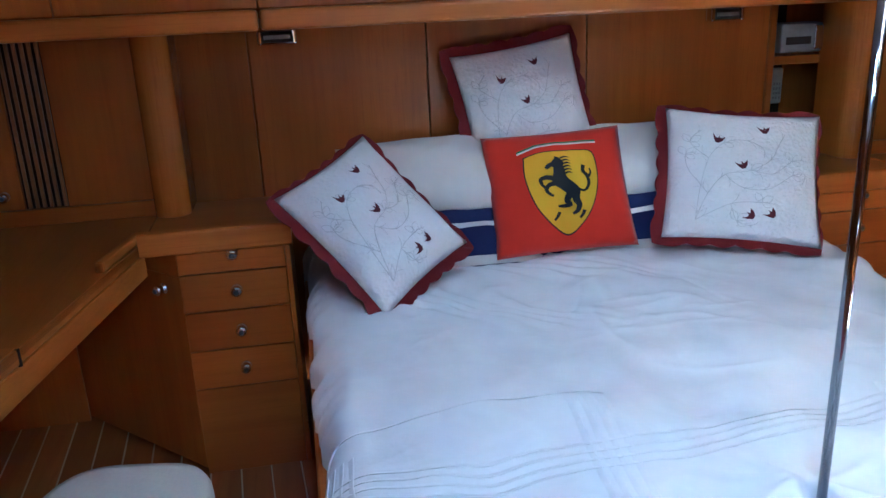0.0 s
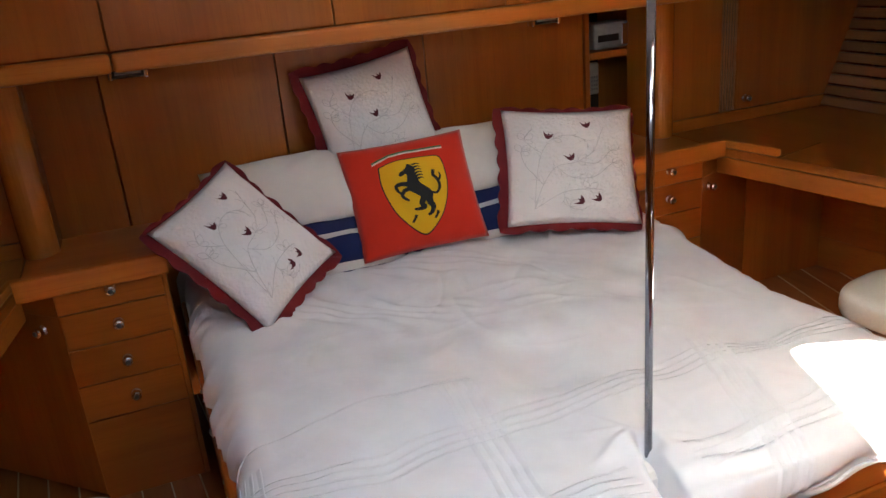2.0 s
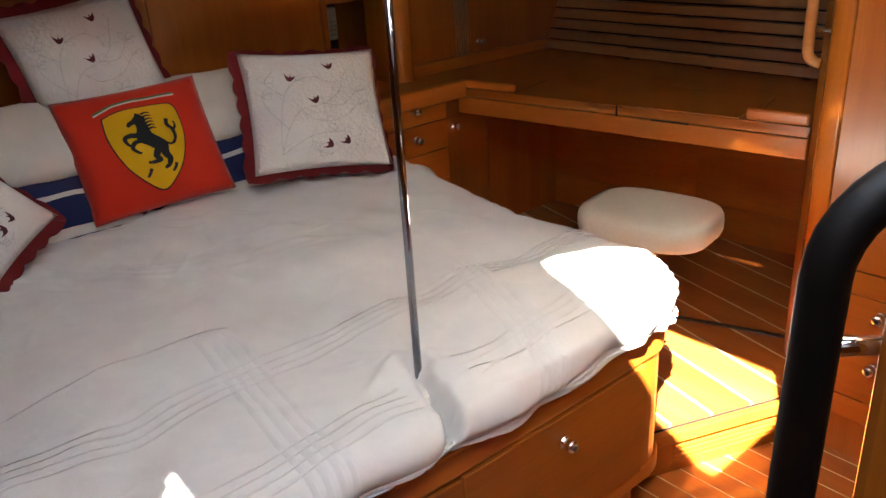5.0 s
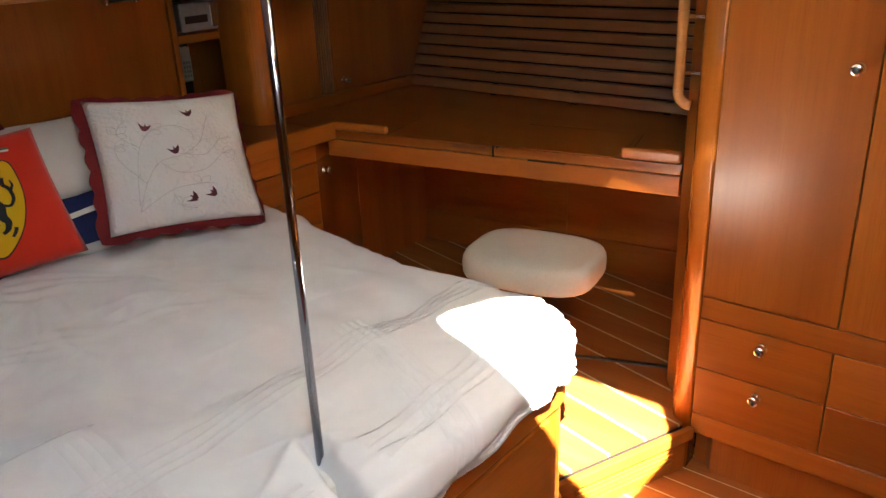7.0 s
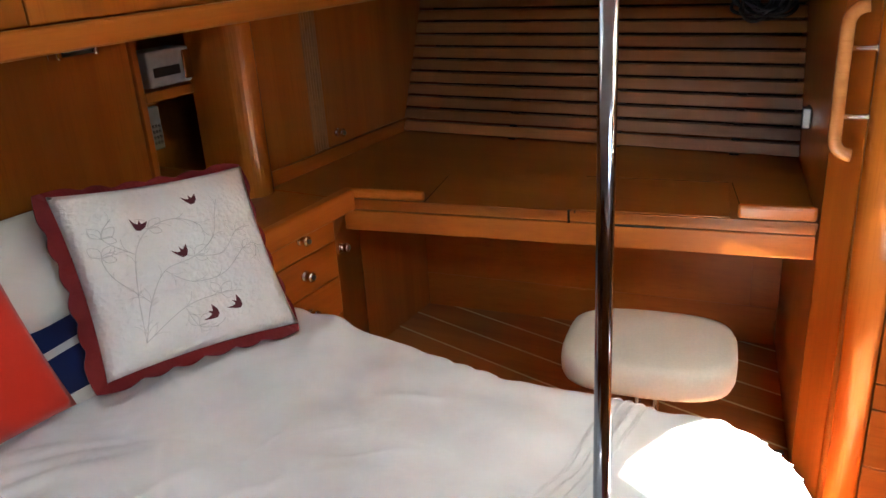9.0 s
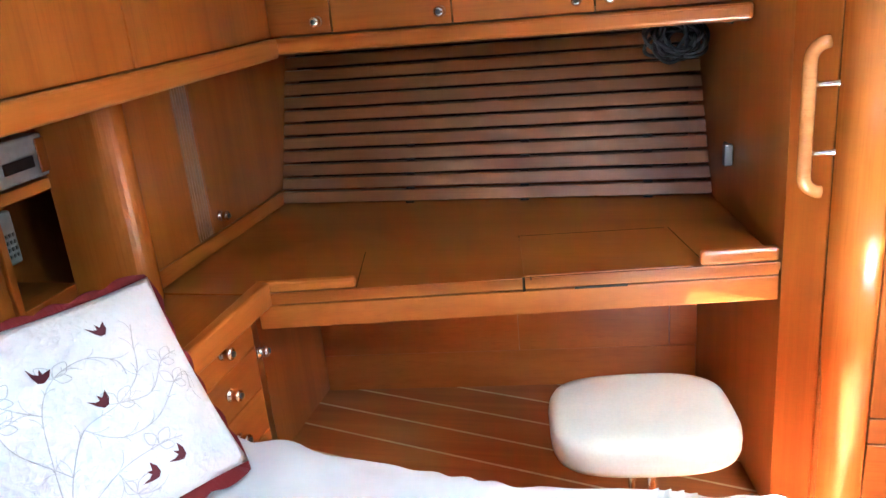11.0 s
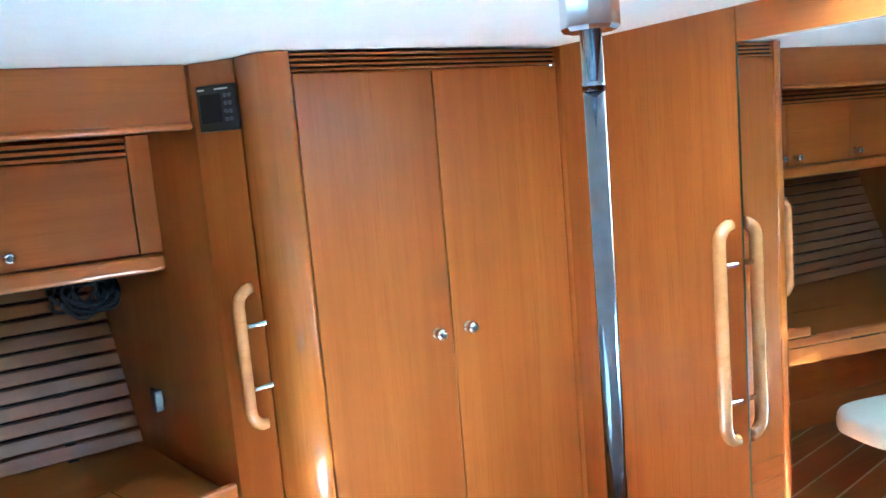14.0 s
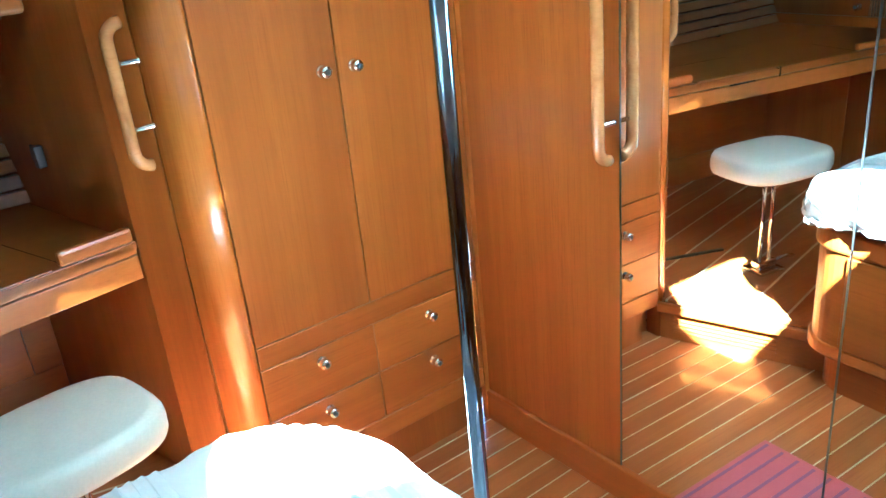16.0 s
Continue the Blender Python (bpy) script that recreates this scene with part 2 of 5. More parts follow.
def prism(poly, z0, z1, bev=0.0, seg=2):
    """A flat outline (x, y), counter-clockwise, raised from z0 to z1."""
    bm = bmesh.new()
    lo = [bm.verts.new((x, y, z0)) for x, y in poly]
    hi = [bm.verts.new((x, y, z1)) for x, y in poly]
    n = len(poly)
    bm.faces.new(hi)
    bm.faces.new(lo[::-1])
    for i in range(n):
        j = (i + 1) % n
        bm.faces.new((lo[i], lo[j], hi[j], hi[i]))
    bmesh.ops.recalc_face_normals(bm, faces=bm.faces[:])
    if bev:
        edges = [e for e in bm.edges if abs(e.verts[0].co.z - e.verts[1].co.z) < 1e-6]
        bmesh.ops.bevel(bm, geom=edges, offset=bev, segments=seg, profile=0.5, affect="EDGES")
    return bm


def wall_prism(a, b, thick, z0, z1, bev=0.0):
    """An upright board whose front runs from a to b (x, y); its thickness goes to the right of that way."""
    d = Vector((b[0] - a[0], b[1] - a[1])).normalized()
    n = Vector((d.y, -d.x)) * thick
    pts = [a, b, (b[0] + n.x, b[1] + n.y), (a[0] + n.x, a[1] + n.y)]
    bm = prism(pts, z0, z1)
    if bev:
        bmesh.ops.bevel(bm, geom=bm.edges[:], offset=bev, segments=2, profile=0.5, affect="EDGES")
    return bm


def lathe(profile, seg=24, m=None):
    """A turned body: profile of (radius, height) about z."""
    bm = bmesh.new()
    rings = []
    for r, z in profile:
        if r < 1e-6:
            rings.append([bm.verts.new((0, 0, z))])
        else:
            rings.append([bm.verts.new((r * math.cos(2 * math.pi * i / seg), r * math.sin(2 * math.pi * i / seg), z)) for i in range(seg)])
    for a, b in zip(rings, rings[1:]):
        for i in range(seg):
            j = (i + 1) % seg
            f = [a[i % len(a)], a[j % len(a)], b[j % len(b)], b[i % len(b)]]
            f = list(dict.fromkeys(f))
            if len(f) > 2:
                bm.faces.new(f)
    bmesh.ops.recalc_face_normals(bm, faces=bm.faces[:])
    if m is not None:
        bm.transform(m)
    return bm


def tube(path, radius, seg=12, flat=1.0, close=True):
    """A round bar along a path of points."""
    bm = bmesh.new()
    pts = [Vector(p) for p in path]
    rings = []
    up = None
    for i, p in enumerate(pts):
        d = (pts[min(i + 1, len(pts) - 1)] - pts[max(i - 1, 0)]).normalized()
        if up is None:
            up = Vector((0, 0, 1)) if abs(d.z) < 0.9 else Vector((1, 0, 0))
        side = d.cross(up).normalized()
        up = side.cross(d).normalized()
        rings.append([bm.verts.new(p + side * radius * flat * math.cos(2 * math.pi * k / seg) + up * radius * math.sin(2 * math.pi * k / seg)) for k in range(seg)])
    for a, b in zip(rings, rings[1:]):
        for k in range(seg):
            j = (k + 1) % seg
            bm.faces.new((a[k], a[j], b[j], b[k]))
    if close:
        bm.faces.new(rings[0][::-1])
        bm.faces.new(rings[-1])
    bmesh.ops.recalc_face_normals(bm, faces=bm.faces[:])
    return bm


def frame_of(center, xaxis, normal):
    """The pose of a thing whose own x and z run along xaxis and normal."""
    n = Vector(normal).normalized()
    x = Vector(xaxis)
    x = (x - n * x.dot(n)).normalized()
    y = n.cross(x)
    m = Matrix((x, y, n)).transposed().to_4x4()
    m.translation = center
    return m


def knob(parent, m):
    """A chrome push-button knob with its ring, on the surface at the pose m (z outwards)."""
    base = part("knob", lathe([(0.0, 0.0), (0.0135, 0.0), (0.0135, 0.003), (0.011, 0.005), (0.009, 0.012), (0.0115, 0.016), (0.0125, 0.02), (0.011, 0.024), (0.007, 0.0255), (0.0, 0.0255)], 20), M_CHROME, parent, "round chrome knob", True)
    base.matrix_local = m @ Matrix.Scale(1.2, 4)
    button = part("push_button", lathe([(0.0, 0.0), (0.006, 0.0), (0.006, 0.003), (0.0045, 0.0045), (0, 0.0048)], 14), M_DARKMETAL, base, "", True)
    button.matrix_local = pose(0, 0, 0.0252)
    return base


FACE_FWD = pose(0, 0, 0, 90, 0, 0)      # outwards = -y
FACE_PORT = pose(0, 0, 0, 0, -90, 0)    # outwards = -x
FACE_STBD = pose(0, 0, 0, 0, 90, 0)     # outwards = +x


def at(x, y, z, face):
    return Matrix.Translation((x, y, z)) @ face

# ---- setting ----
ZC = 1.893          # headliner
UP = 0.15           # raised floor beside the bunk
Y_WALL = -0.98      # forward bulkhead with the mirrors
SHEER = lambda x: -0.075 + 0.2 * (x - 1.39)  # the wardrobe's end panel in plan


def clip_poly(poly, a, b):
    """The part of a convex outline left of the line a-b."""
    out = []
    n = len(poly)

    def side(p):
        return (b[0] - a[0]) * (p[1] - a[1]) - (b[1] - a[1]) * (p[0] - a[0])
    for i in range(n):
        p, q = poly[i], poly[(i + 1) % n]
        sp, sq = side(p), side(q)
        if sp >= 0:
            out.append(p)
        if sp * sq < 0:
            k = sp / (sp - sq)
            out.append((p[0] + k * (q[0] - p[0]), p[1] + k * (q[1] - p[1])))
    return out


def planked(name, label, region, z, slope, pitch, strip, x_from):
    """A floor of planks with pale strips between them; slope: dx for each dy of the joints."""
    sub = thing(name, label, "floor", kind="structure")
    part("subfloor", prism(region, z - 0.03, z - 0.008), M_DARK, sub)
    xs = [p[0] - slope * p[1] for p in region]
    k = math.floor((min(xs) - x_from) / pitch)
    while x_from + k * pitch < max(xs):
        u0 = x_from + k * pitch
        for lo, hi, mat, nm, dz in ((u0, u0 + strip, M_STRIP, "inlay_strip", 0.0003), (u0 + strip, u0 + pitch, M_PLANK, "plank", 0.0)):
            poly = list(region)
            g = 0.0004
            poly = clip_poly(poly, (lo + g + slope * 9, 9), (lo + g - slope * 9, -9))
            if len(poly) > 2:
                poly = clip_poly(poly, (hi - g - slope * 9, -9), (hi - g + slope * 9, 9))
            if len(poly) > 2:
                part(nm, prism(poly, z - 0.008, z + dz), mat, sub)
        k += 1
    return sub


# lower sole, ahead of the step and round the foot of the bunk
planked("floor_lower", "dark varnished plank floor with pale inlaid strips", [(-1.75, -2.6), (1.3, -2.6), (1.3, -0.02), (-1.75, -0.02)], 0.0, 0.0, 0.0715, 0.0045, 1.182)
# raised soles on both sides of the bunk
planked("floor_starboard", "raised reddish plank floor with pale inlaid strips", [(0.6, 0.02), (1.19, -0.215), (1.36, -0.1), (2.2, 0.09), (2.03, 1.42), (0.6, 1.42)], UP, 0.245, 0.136, 0.0085, 1.36)
planked("floor_port", "raised dark plank floor with pale inlaid strips", [(-2.2, 0.0), (-0.6, 0.0), (-0.6, 1.7), (-2.2, 1.7)], UP, -0.08, 0.088, 0.005, -1.12)

step = thing("step", "varnished wooden step with a slotted vent", "step", kind="structure")
sa, sb = (0.6, 0.0), (1.19, -0.235)
part("nosing", wall_prism(sa, sb, 0.022, UP - 0.035, UP + 0.002, 0.004), M_TRIM, step)
ra, rb = (0.6, 0.015), (1.19, -0.22)
part("riser", wall_prism(ra, rb, 0.012, 0.0, UP - 0.035), M_XW, step)
for k in range(5):
    z = 0.03 + k * 0.016
    d = (Vector(rb) - Vector(ra))
    p, q = Vector(ra) + d * 0.35, Vector(ra) + d * 0.92
    part("vent_slat", wall_prism(tuple(p), tuple(q), 0.016, z, z + 0.009, 0.002), M_TRIM, step)
part("step_tread_end", box(-1.3, -0.62, -0.03, 0.0, 0.0, UP, 0.003), M_XW, step)

# headliner with its openings, some of them added for lamps and sun dapples
ceiling = thing("ceiling", "white panelled headliner", "ceiling", kind="structure")


def ceiling_sheet():
    """A deck with openings, built from strips round each of them."""
    # five small unseen slots near x -1.6 only throw sun dapples on the bunk
    holes = [(-0.8, -0.262, -1.26, -0.552), (-0.3, 0.2, 0.45, 0.95), (-0.02, 0.43, -0.955, -0.47), (-1.612, -1.566, -0.87, -0.72), (-1.595, -1.545, -0.83, -0.67), (-1.578, -1.553, -0.68, -0.62), (-1.66, -1.635, -0.84, -0.78), (-1.665, -1.64, -0.76, -0.7), (-1.15, -0.65, -2.05, -1.45)]
    xs = sorted({-2.6, 1.43, *(h[0] for h in holes), *(h[1] for h in holes)})
    ys = sorted({-2.6, 2.0, *(h[2] for h in holes), *(h[3] for h in holes)})
    bm = bmesh.new()
    for x0, x1 in zip(xs, xs[1:]):
        for y0, y1 in zip(ys, ys[1:]):
            cx, cy = (x0 + x1) / 2, (y0 + y1) / 2
            if not any(h[0] < cx < h[1] and h[2] < cy < h[3] for h in holes):
                box(x0, x1, y0, y1, ZC, ZC + 0.05, bm=bm)
    bmesh.ops.remove_doubles(bm, verts=bm.verts[:], dist=1e-5)
    return bm


part("headliner", ceiling_sheet(), M_CEIL, ceiling)
part("seam", box(0.452, 0.464, -0.44, 1.25, ZC - 0.0015, ZC + 0.002), M_GREYSEAM, ceiling)
part("side_headliner", prism([(1.431, -0.25), (2.5, -0.25), (2.5, 1.9), (1.431, 1.9)], ZC, ZC + 0.05), M_CEIL, ceiling)

# made-up recess over the bunk; its lid keeps sun off the fill lamp
bunk_fill_recess = thing("bunk_fill_recess", "made-up closed hatch above the bunk that holds a fill lamp", "hatch", kind="structure")
part("blind", box(-0.32, 0.22, 0.43, 0.97, ZC + 0.09, ZC + 0.1), M_CEIL, bunk_fill_recess)
for bx in ((-0.32, -0.3, 0.43, 0.97), (0.2, 0.22, 0.43, 0.97), (-0.3, 0.2, 0.43, 0.45), (-0.3, 0.2, 0.95, 0.97)):
    part("lining", box(*bx, ZC + 0.05, ZC + 0.09), M_BLIND, bunk_fill_recess)

# unseen lidded recess, added to house the passage's fill lamp
passage_fill_recess = thing("passage_fill_recess", "added white cover over the fill lamp of the passage", "hatch", kind="structure")
part("cover", box(-1.19, -0.61, -2.09, -1.41, ZC + 0.13, ZC + 0.14), M_CEIL, passage_fill_recess)
for bx in ((-1.19, -1.15, -2.09, -1.41), (-0.65, -0.61, -2.09, -1.41), (-1.15, -0.65, -2.09, -2.05), (-1.15, -0.65, -1.45, -1.41)):
    part("lining", box(*bx, ZC + 0.05, ZC + 0.13), M_CEIL, passage_fill_recess)

# unseen pieces added in the skylight's corners to shape the sun patch
skylight = thing("sun_patch_trim", "added white pieces in the open skylight that shape its sun patch", "skylight", kind="structure")
part("sun_mask_piece", prism([(-0.8, -0.552), (-0.8, -1.24), (-0.7, -0.88), (-0.6, -0.62), (-0.562, -0.552)], ZC + 0.002, ZC + 0.045), M_CEIL, skylight)
part("sun_mask_piece", prism([(-0.262, -0.74), (-0.262, -0.552), (-0.5, -0.552), (-0.37, -0.6), (-0.3, -0.66)], ZC + 0.002, ZC + 0.045), M_CEIL, skylight)

# hatch recess with its wooden rim and a drawn blind
hatch = thing("ceiling_hatch", "wood-rimmed ceiling hatch with a cream blind drawn", "hatch", kind="structure")
hx0, hx1, hy0, hy1 = -0.02, 0.43, -0.955, -0.47
for nm, bx in (("rim", (hx0 - 0.022, hx0 + 0.004, hy0 - 0.02, hy1 + 0.022)), ("rim", (hx1 - 0.004, hx1 + 0.022, hy0 - 0.02, hy1 + 0.022)), ("rim", (hx0 + 0.004, hx1 - 0.004, hy1 - 0.004, hy1 + 0.022)), ("rim", (hx0 + 0.004, hx1 - 0.004, hy0 - 0.02, hy0 + 0.004))):
    part(nm, box(*bx, ZC - 0.009, ZC + 0.004, 0.004), M_TRIM, hatch)
for bx in ((hx0 - 0.02, hx0 + 0.003, hy0 + 0.003, hy1 - 0.003), (hx1 - 0.003, hx1 + 0.02, hy0 + 0.003, hy1 - 0.003), (hx0 - 0.02, hx1 + 0.02, hy1 - 0.003, hy1 + 0.02), (hx0 - 0.02, hx1 + 0.02, hy0 - 0.02, hy0 + 0.003)):
    part("lining", box(*bx, ZC + 0.0045, ZC + 0.06), M_BLIND, hatch)
for bx in ((hx0, 0.345, hy0, hy1), (0.345, hx1, hy0, -0.79)):
    part("blind", box(*bx, ZC + 0.05, ZC + 0.053), M_BLIND, hatch)
# added half-clear piece: sun through it stands in for light on the apron
part("sun_patch_gap", box(0.346, hx1, -0.789, hy1, ZC + 0.05, ZC + 0.053), M_GAUZE, hatch, "made-up thin part of the blind that lays a dim sun patch on the desk")
part("blind_rail", box(hx0, hx1, hy0 + 0.22, hy0 + 0.245, ZC + 0.034, ZC + 0.049, 0.004), M_STEEL, hatch)

# forward bulkhead: wooden panel, mirrored doors, header, skirting
wall_fwd = thing("wall_forward", "varnished wooden bulkhead with mirrored doors", "wall", kind="structure")
MX = 0.648
part("panel", box(MX, 1.2, Y_WALL - 0.04, Y_WALL, 0.11, ZC), M_ZW, wall_fwd)
part("header", box(-0.03, MX - 0.003, Y_WALL - 0.04, Y_WALL + 0.001, 1.822, ZC), M_XW, wall_fwd)
part("skirting", box(-0.03, 1.2, Y_WALL - 0.04, Y_WALL + 0.012, 0.0, 0.108, 0.004), M_XW, wall_fwd)
part("backing", box(-0.03, MX, Y_WALL - 0.04, Y_WALL - 0.008, 0.11, 1.82), M_XW, wall_fwd)
DOOR = Matrix.Translation((MX, Y_WALL, 0)) @ pose(0, 0, 0, 0, 0, -2.3) @ Matrix.Translation((-MX, -Y_WALL, 0))


def ajar(bm):
    """A panel of the mirrored door, which stands a little off the wall."""
    bm.transform(DOOR)
    return bm


part("mirror", ajar(box(0.095, MX - 0.004, Y_WALL - 0.008, Y_WALL, 0.114, 1.818)), M_MIRROR, wall_fwd, "clear mirror door panel")
part("mirror", ajar(box(-0.028, 0.090, Y_WALL - 0.008, Y_WALL, 0.114, 1.818)), M_MIRROR, wall_fwd, "clear mirror door panel")
part("mirror_edge", box(MX - 0.004, MX - 0.001, Y_WALL - 0.008, Y_WALL + 0.002, 0.112, 1.82), M_DARKMETAL, wall_fwd)
part("mirror_edge", ajar(box(0.0905, 0.0945, Y_WALL - 0.008, Y_WALL + 0.001, 0.112, 1.82)), M_DARKMETAL, wall_fwd)

# plain walls that close the passage ahead and the port side
def plain_wall(name, label, *args):
    ob = finish(name, box(*args), M_ZW)
    return tagged(ob, label, "wall", kind="structure")


plain_wall("wall_passage_end", "varnished wooden wall closing the passage", -1.8, 1.2, -2.62, -2.56, 0.0, ZC)
plain_wall("wall_passage_starboard", "varnished wooden wall beside the passage", -0.03, 0.01, -2.56, Y_WALL - 0.04, 0.0, ZC)
plain_wall("wall_passage_port", "varnished wooden wall beside the passage", -1.8, -1.75, -2.56, 0.0, 0.0, ZC)
plain_wall("wall_port_end", "varnished wooden end wall beside the desk", -2.3, -1.75, -0.1, -0.06, 0.0, ZC)
plain_wall("wall_starboard_hull", "varnished wooden hull lining", 2.45, 2.5, -1.05, 1.9, 0.0, ZC)
plain_wall("wall_port_hull", "varnished wooden hull lining", -2.55, -2.5, -0.1, 1.9, 0.0, ZC)
plain_wall("wall_aft", "varnished wooden aft bulkhead", -2.55, 2.5, 1.86, 1.9, 0.0, ZC)

# ---- wardrobe ----
wardrobe = thing("wardrobe", "tall varnished wooden wardrobe with drawers below", "wardrobe", at=(1.6, -0.6, 0))
wardrobe.location = (0, 0, 0)
WX = 1.19


def column_profile(cx, cy, r, a0, a1, n=12):
    return [(cx + r * math.cos(radians(a0 + (a1 - a0) * i / n)), cy + r * math.sin(radians(a0 + (a1 - a0) * i / n))) for i in range(n + 1)]


def bez(a, b, c, t):
    return tuple(a[i] * (1 - t) ** 2 + 2 * b[i] * t * (1 - t) + c[i] * t * t for i in (0, 1))


# carcass behind the fronts
part("carcass", prism([(WX + 0.022, -0.96), (2.4, -0.96), (2.4, SHEER(2.4) - 0.03), (1.42, SHEER(1.42) - 0.1), (WX + 0.022, -0.3)], 0.0, ZC - 0.003), M_ZW, wardrobe)
# end panel, then a rounded corner post
px = 1.388
part("end_panel", wall_prism((2.45, SHEER(2.45)), (px, SHEER(px)), -0.02, 0.0, ZC - 0.002), M_ZW, wardrobe, "dark varnished end panel")
slant = [(px, SHEER(px)), (1.2935, -0.1469), (1.31, -0.17), (px, SHEER(px) - 0.06)]
part("slanted_panel", prism(slant, 0.0, ZC - 0.002), M_ZW, wardrobe, "dark varnished slanted panel")
post = [bez((1.292, -0.149), (1.193, -0.158), (WX, -0.236), k / 20) for k in range(21)]
bm = prism(post + [(WX + 0.02, -0.236), (WX + 0.06, -0.235), (1.3, -0.18)], 0.0, ZC - 0.002)
for face in bm.faces:
    face.smooth = abs(face.normal.z) < 0.5 and face.calc_center_median().x < 1.29 and len(face.verts) == 4 and min(v.co.y for v in face.verts) < -0.14
part("corner_post", bm, M_TRIMZ, wardrobe, "rounded solid wood corner post")
Y0 = -0.238      # post ends, fronts begin
Y1, YM = Y_WALL + 0.018, -0.585


def front(name, y0, y1, z0, z1, material, label=""):
    return part(name, box(WX, WX + 0.02, y0 + 0.0018, y1 - 0.0018, z0 + 0.0018, z1 - 0.0018, 0.0015, 1), material, wardrobe, label)


for y0, y1, ky in ((YM, Y0, YM + 0.045), (-0.962, YM, YM - 0.045)):
    d = front("door", y0, y1, 0.575, 1.845, M_ZW)
    knob(d, at(WX, ky, 1.215, FACE_PORT))
front("rail", -0.962, Y0, 0.508, 0.575, M_YW)
for y0, y1 in ((YM, Y0), (-0.962, YM)):
    for z0, z1 in ((0.352, 0.508), (0.2, 0.352)):
        d = front("drawer", y0, y1, z0, z1, M_YW)
        knob(d, at(WX, (y0 + y1) / 2 + 0.0, (z0 + z1) / 2 + 0.035, FACE_PORT))
front("lower_rail", -0.962, Y0, 0.13, 0.2, M_YW)
part("toe_kick", box(WX + 0.06, WX + 0.08, -0.962, Y0, 0.0, 0.13), M_YW, wardrobe)
part("filler", box(WX, WX + 0.02, Y_WALL + 0.001, -0.9635, 0.0, ZC - 0.002), M_ZW, wardrobe)
grille = part("grille", box(WX + 0.012, WX + 0.016, -0.962, Y0, 1.847, ZC - 0.004), M_DARK, wardrobe, "dark slotted vent")
for k in range(4):
    z = 1.8475 + k * 0.0112
    part("grille_slat", box(WX, WX + 0.011, -0.962, Y0, z, z + 0.0046, 0.001, 1), M_YW, grille)


def grab_handle(name, label, m, length=0.37, standoff=0.062, wood_mat=None, group=""):
    """An upright wooden grip with turned-in ends on two steel rods; z outwards, y up the grip."""
    h = thing(name, label, "handle", group)
    h.matrix_world = m
    half, b = length / 2, 0.036
    pts = [(0, -half + 0.004, standoff - 0.034)]
    for i in range(7):
        a = radians(90 * i / 6)
        pts.append((0, -half + 0.012 + b * (1 - math.cos(a)) - 0.012, standoff - b + b * math.sin(a)))
    for i in range(7):
        a = radians(90 * i / 6)
        pts.append((0, half - b + b * math.sin(a), standoff - b + b * math.cos(a)))
    pts.append((0, half - 0.004, standoff - 0.034))
    pts = pts[1:-1]
    part("grip", tube(pts, 0.0145, 14), wood_mat or M_HANDLE, h, "", True)
    for s in (-1, 1):
        rod = part("rod", lathe([(0, 0), (0.008, 0), (0.008, 0.003), (0.0058, 0.006), (0.0058, standoff - 0.004), (0, standoff - 0.004)], 14), M_CHROME, h, "chrome stand-off rod", True)
        rod.matrix_local = pose(0, s * (half - 0.085), 0)
    return h




def wall_face(x, y, z, yaw):
    """A pose on an upright face: its y up, its z outwards along the heading yaw (degrees from +x)."""
    n = Vector((math.cos(radians(yaw)), math.sin(radians(yaw)), 0))
    up = Vector((0, 0, 1))
    sx = up.cross(n)
    m = Matrix((sx, up, n)).transposed().to_4x4()
    m.translation = (x, y, z)
    return m


grab_handle("grab_handle", "pale wooden grab handle on chrome rods on the wardrobe corner", wall_face(1.287, -0.151, 1.23, 100), 0.315, 0.062, group="grab handles")
grab_handle("grab_handle", "long pale wooden grab handle on chrome rods beside the mirror", wall_face(0.662, Y_WALL, 1.215, 90), 0.47, 0.056, group="grab handles")

# ---- desks, night stands and lockers, on both sides of the bunk ----
CX = -0.025   # the cabin's centre line


def flip(poly, s):
    """An outline given for the starboard side; s = -1 mirrors it to port."""
    if s > 0:
        return poly
    return [(2 * CX - x, y) for x, y in poly][::-1]


def fx(x, s):
    return x if s > 0 else 2 * CX - x


def side_wall(a, b, thick, z0, z1, s, bev=0.0):
    if s > 0:
        return wall_prism(a, b, thick, z0, z1, bev)
    return wall_prism((2 * CX - b[0], b[1]), (2 * CX - a[0], a[1]), thick, z0, z1, bev)


DZ = 0.872           # worktop
FZ = 0.902           # top of the raised edge
FRONT_A, FRONT_B = (1.16, 1.185), (1.385, -0.072)   # the desk's front edge, aft to forward
KNEE_A, KNEE_B = (1.93, 1.39), (2.1, 0.07)        # the panel under the desk
BACK_A, BACK_B = (1.95, 1.476), (1.96, 0.045)       # where the slats stand


def along(a, b, k):
    return (a[0] + (b[0] - a[0]) * k, a[1] + (b[1] - a[1]) * k)


def turned_knob(parent, x, y, z, yaw):
    n = Vector((math.cos(radians(yaw)), math.sin(radians(yaw)), 0))
    knob(parent, frame_of((x, y, z), (0, 0, 1), n))


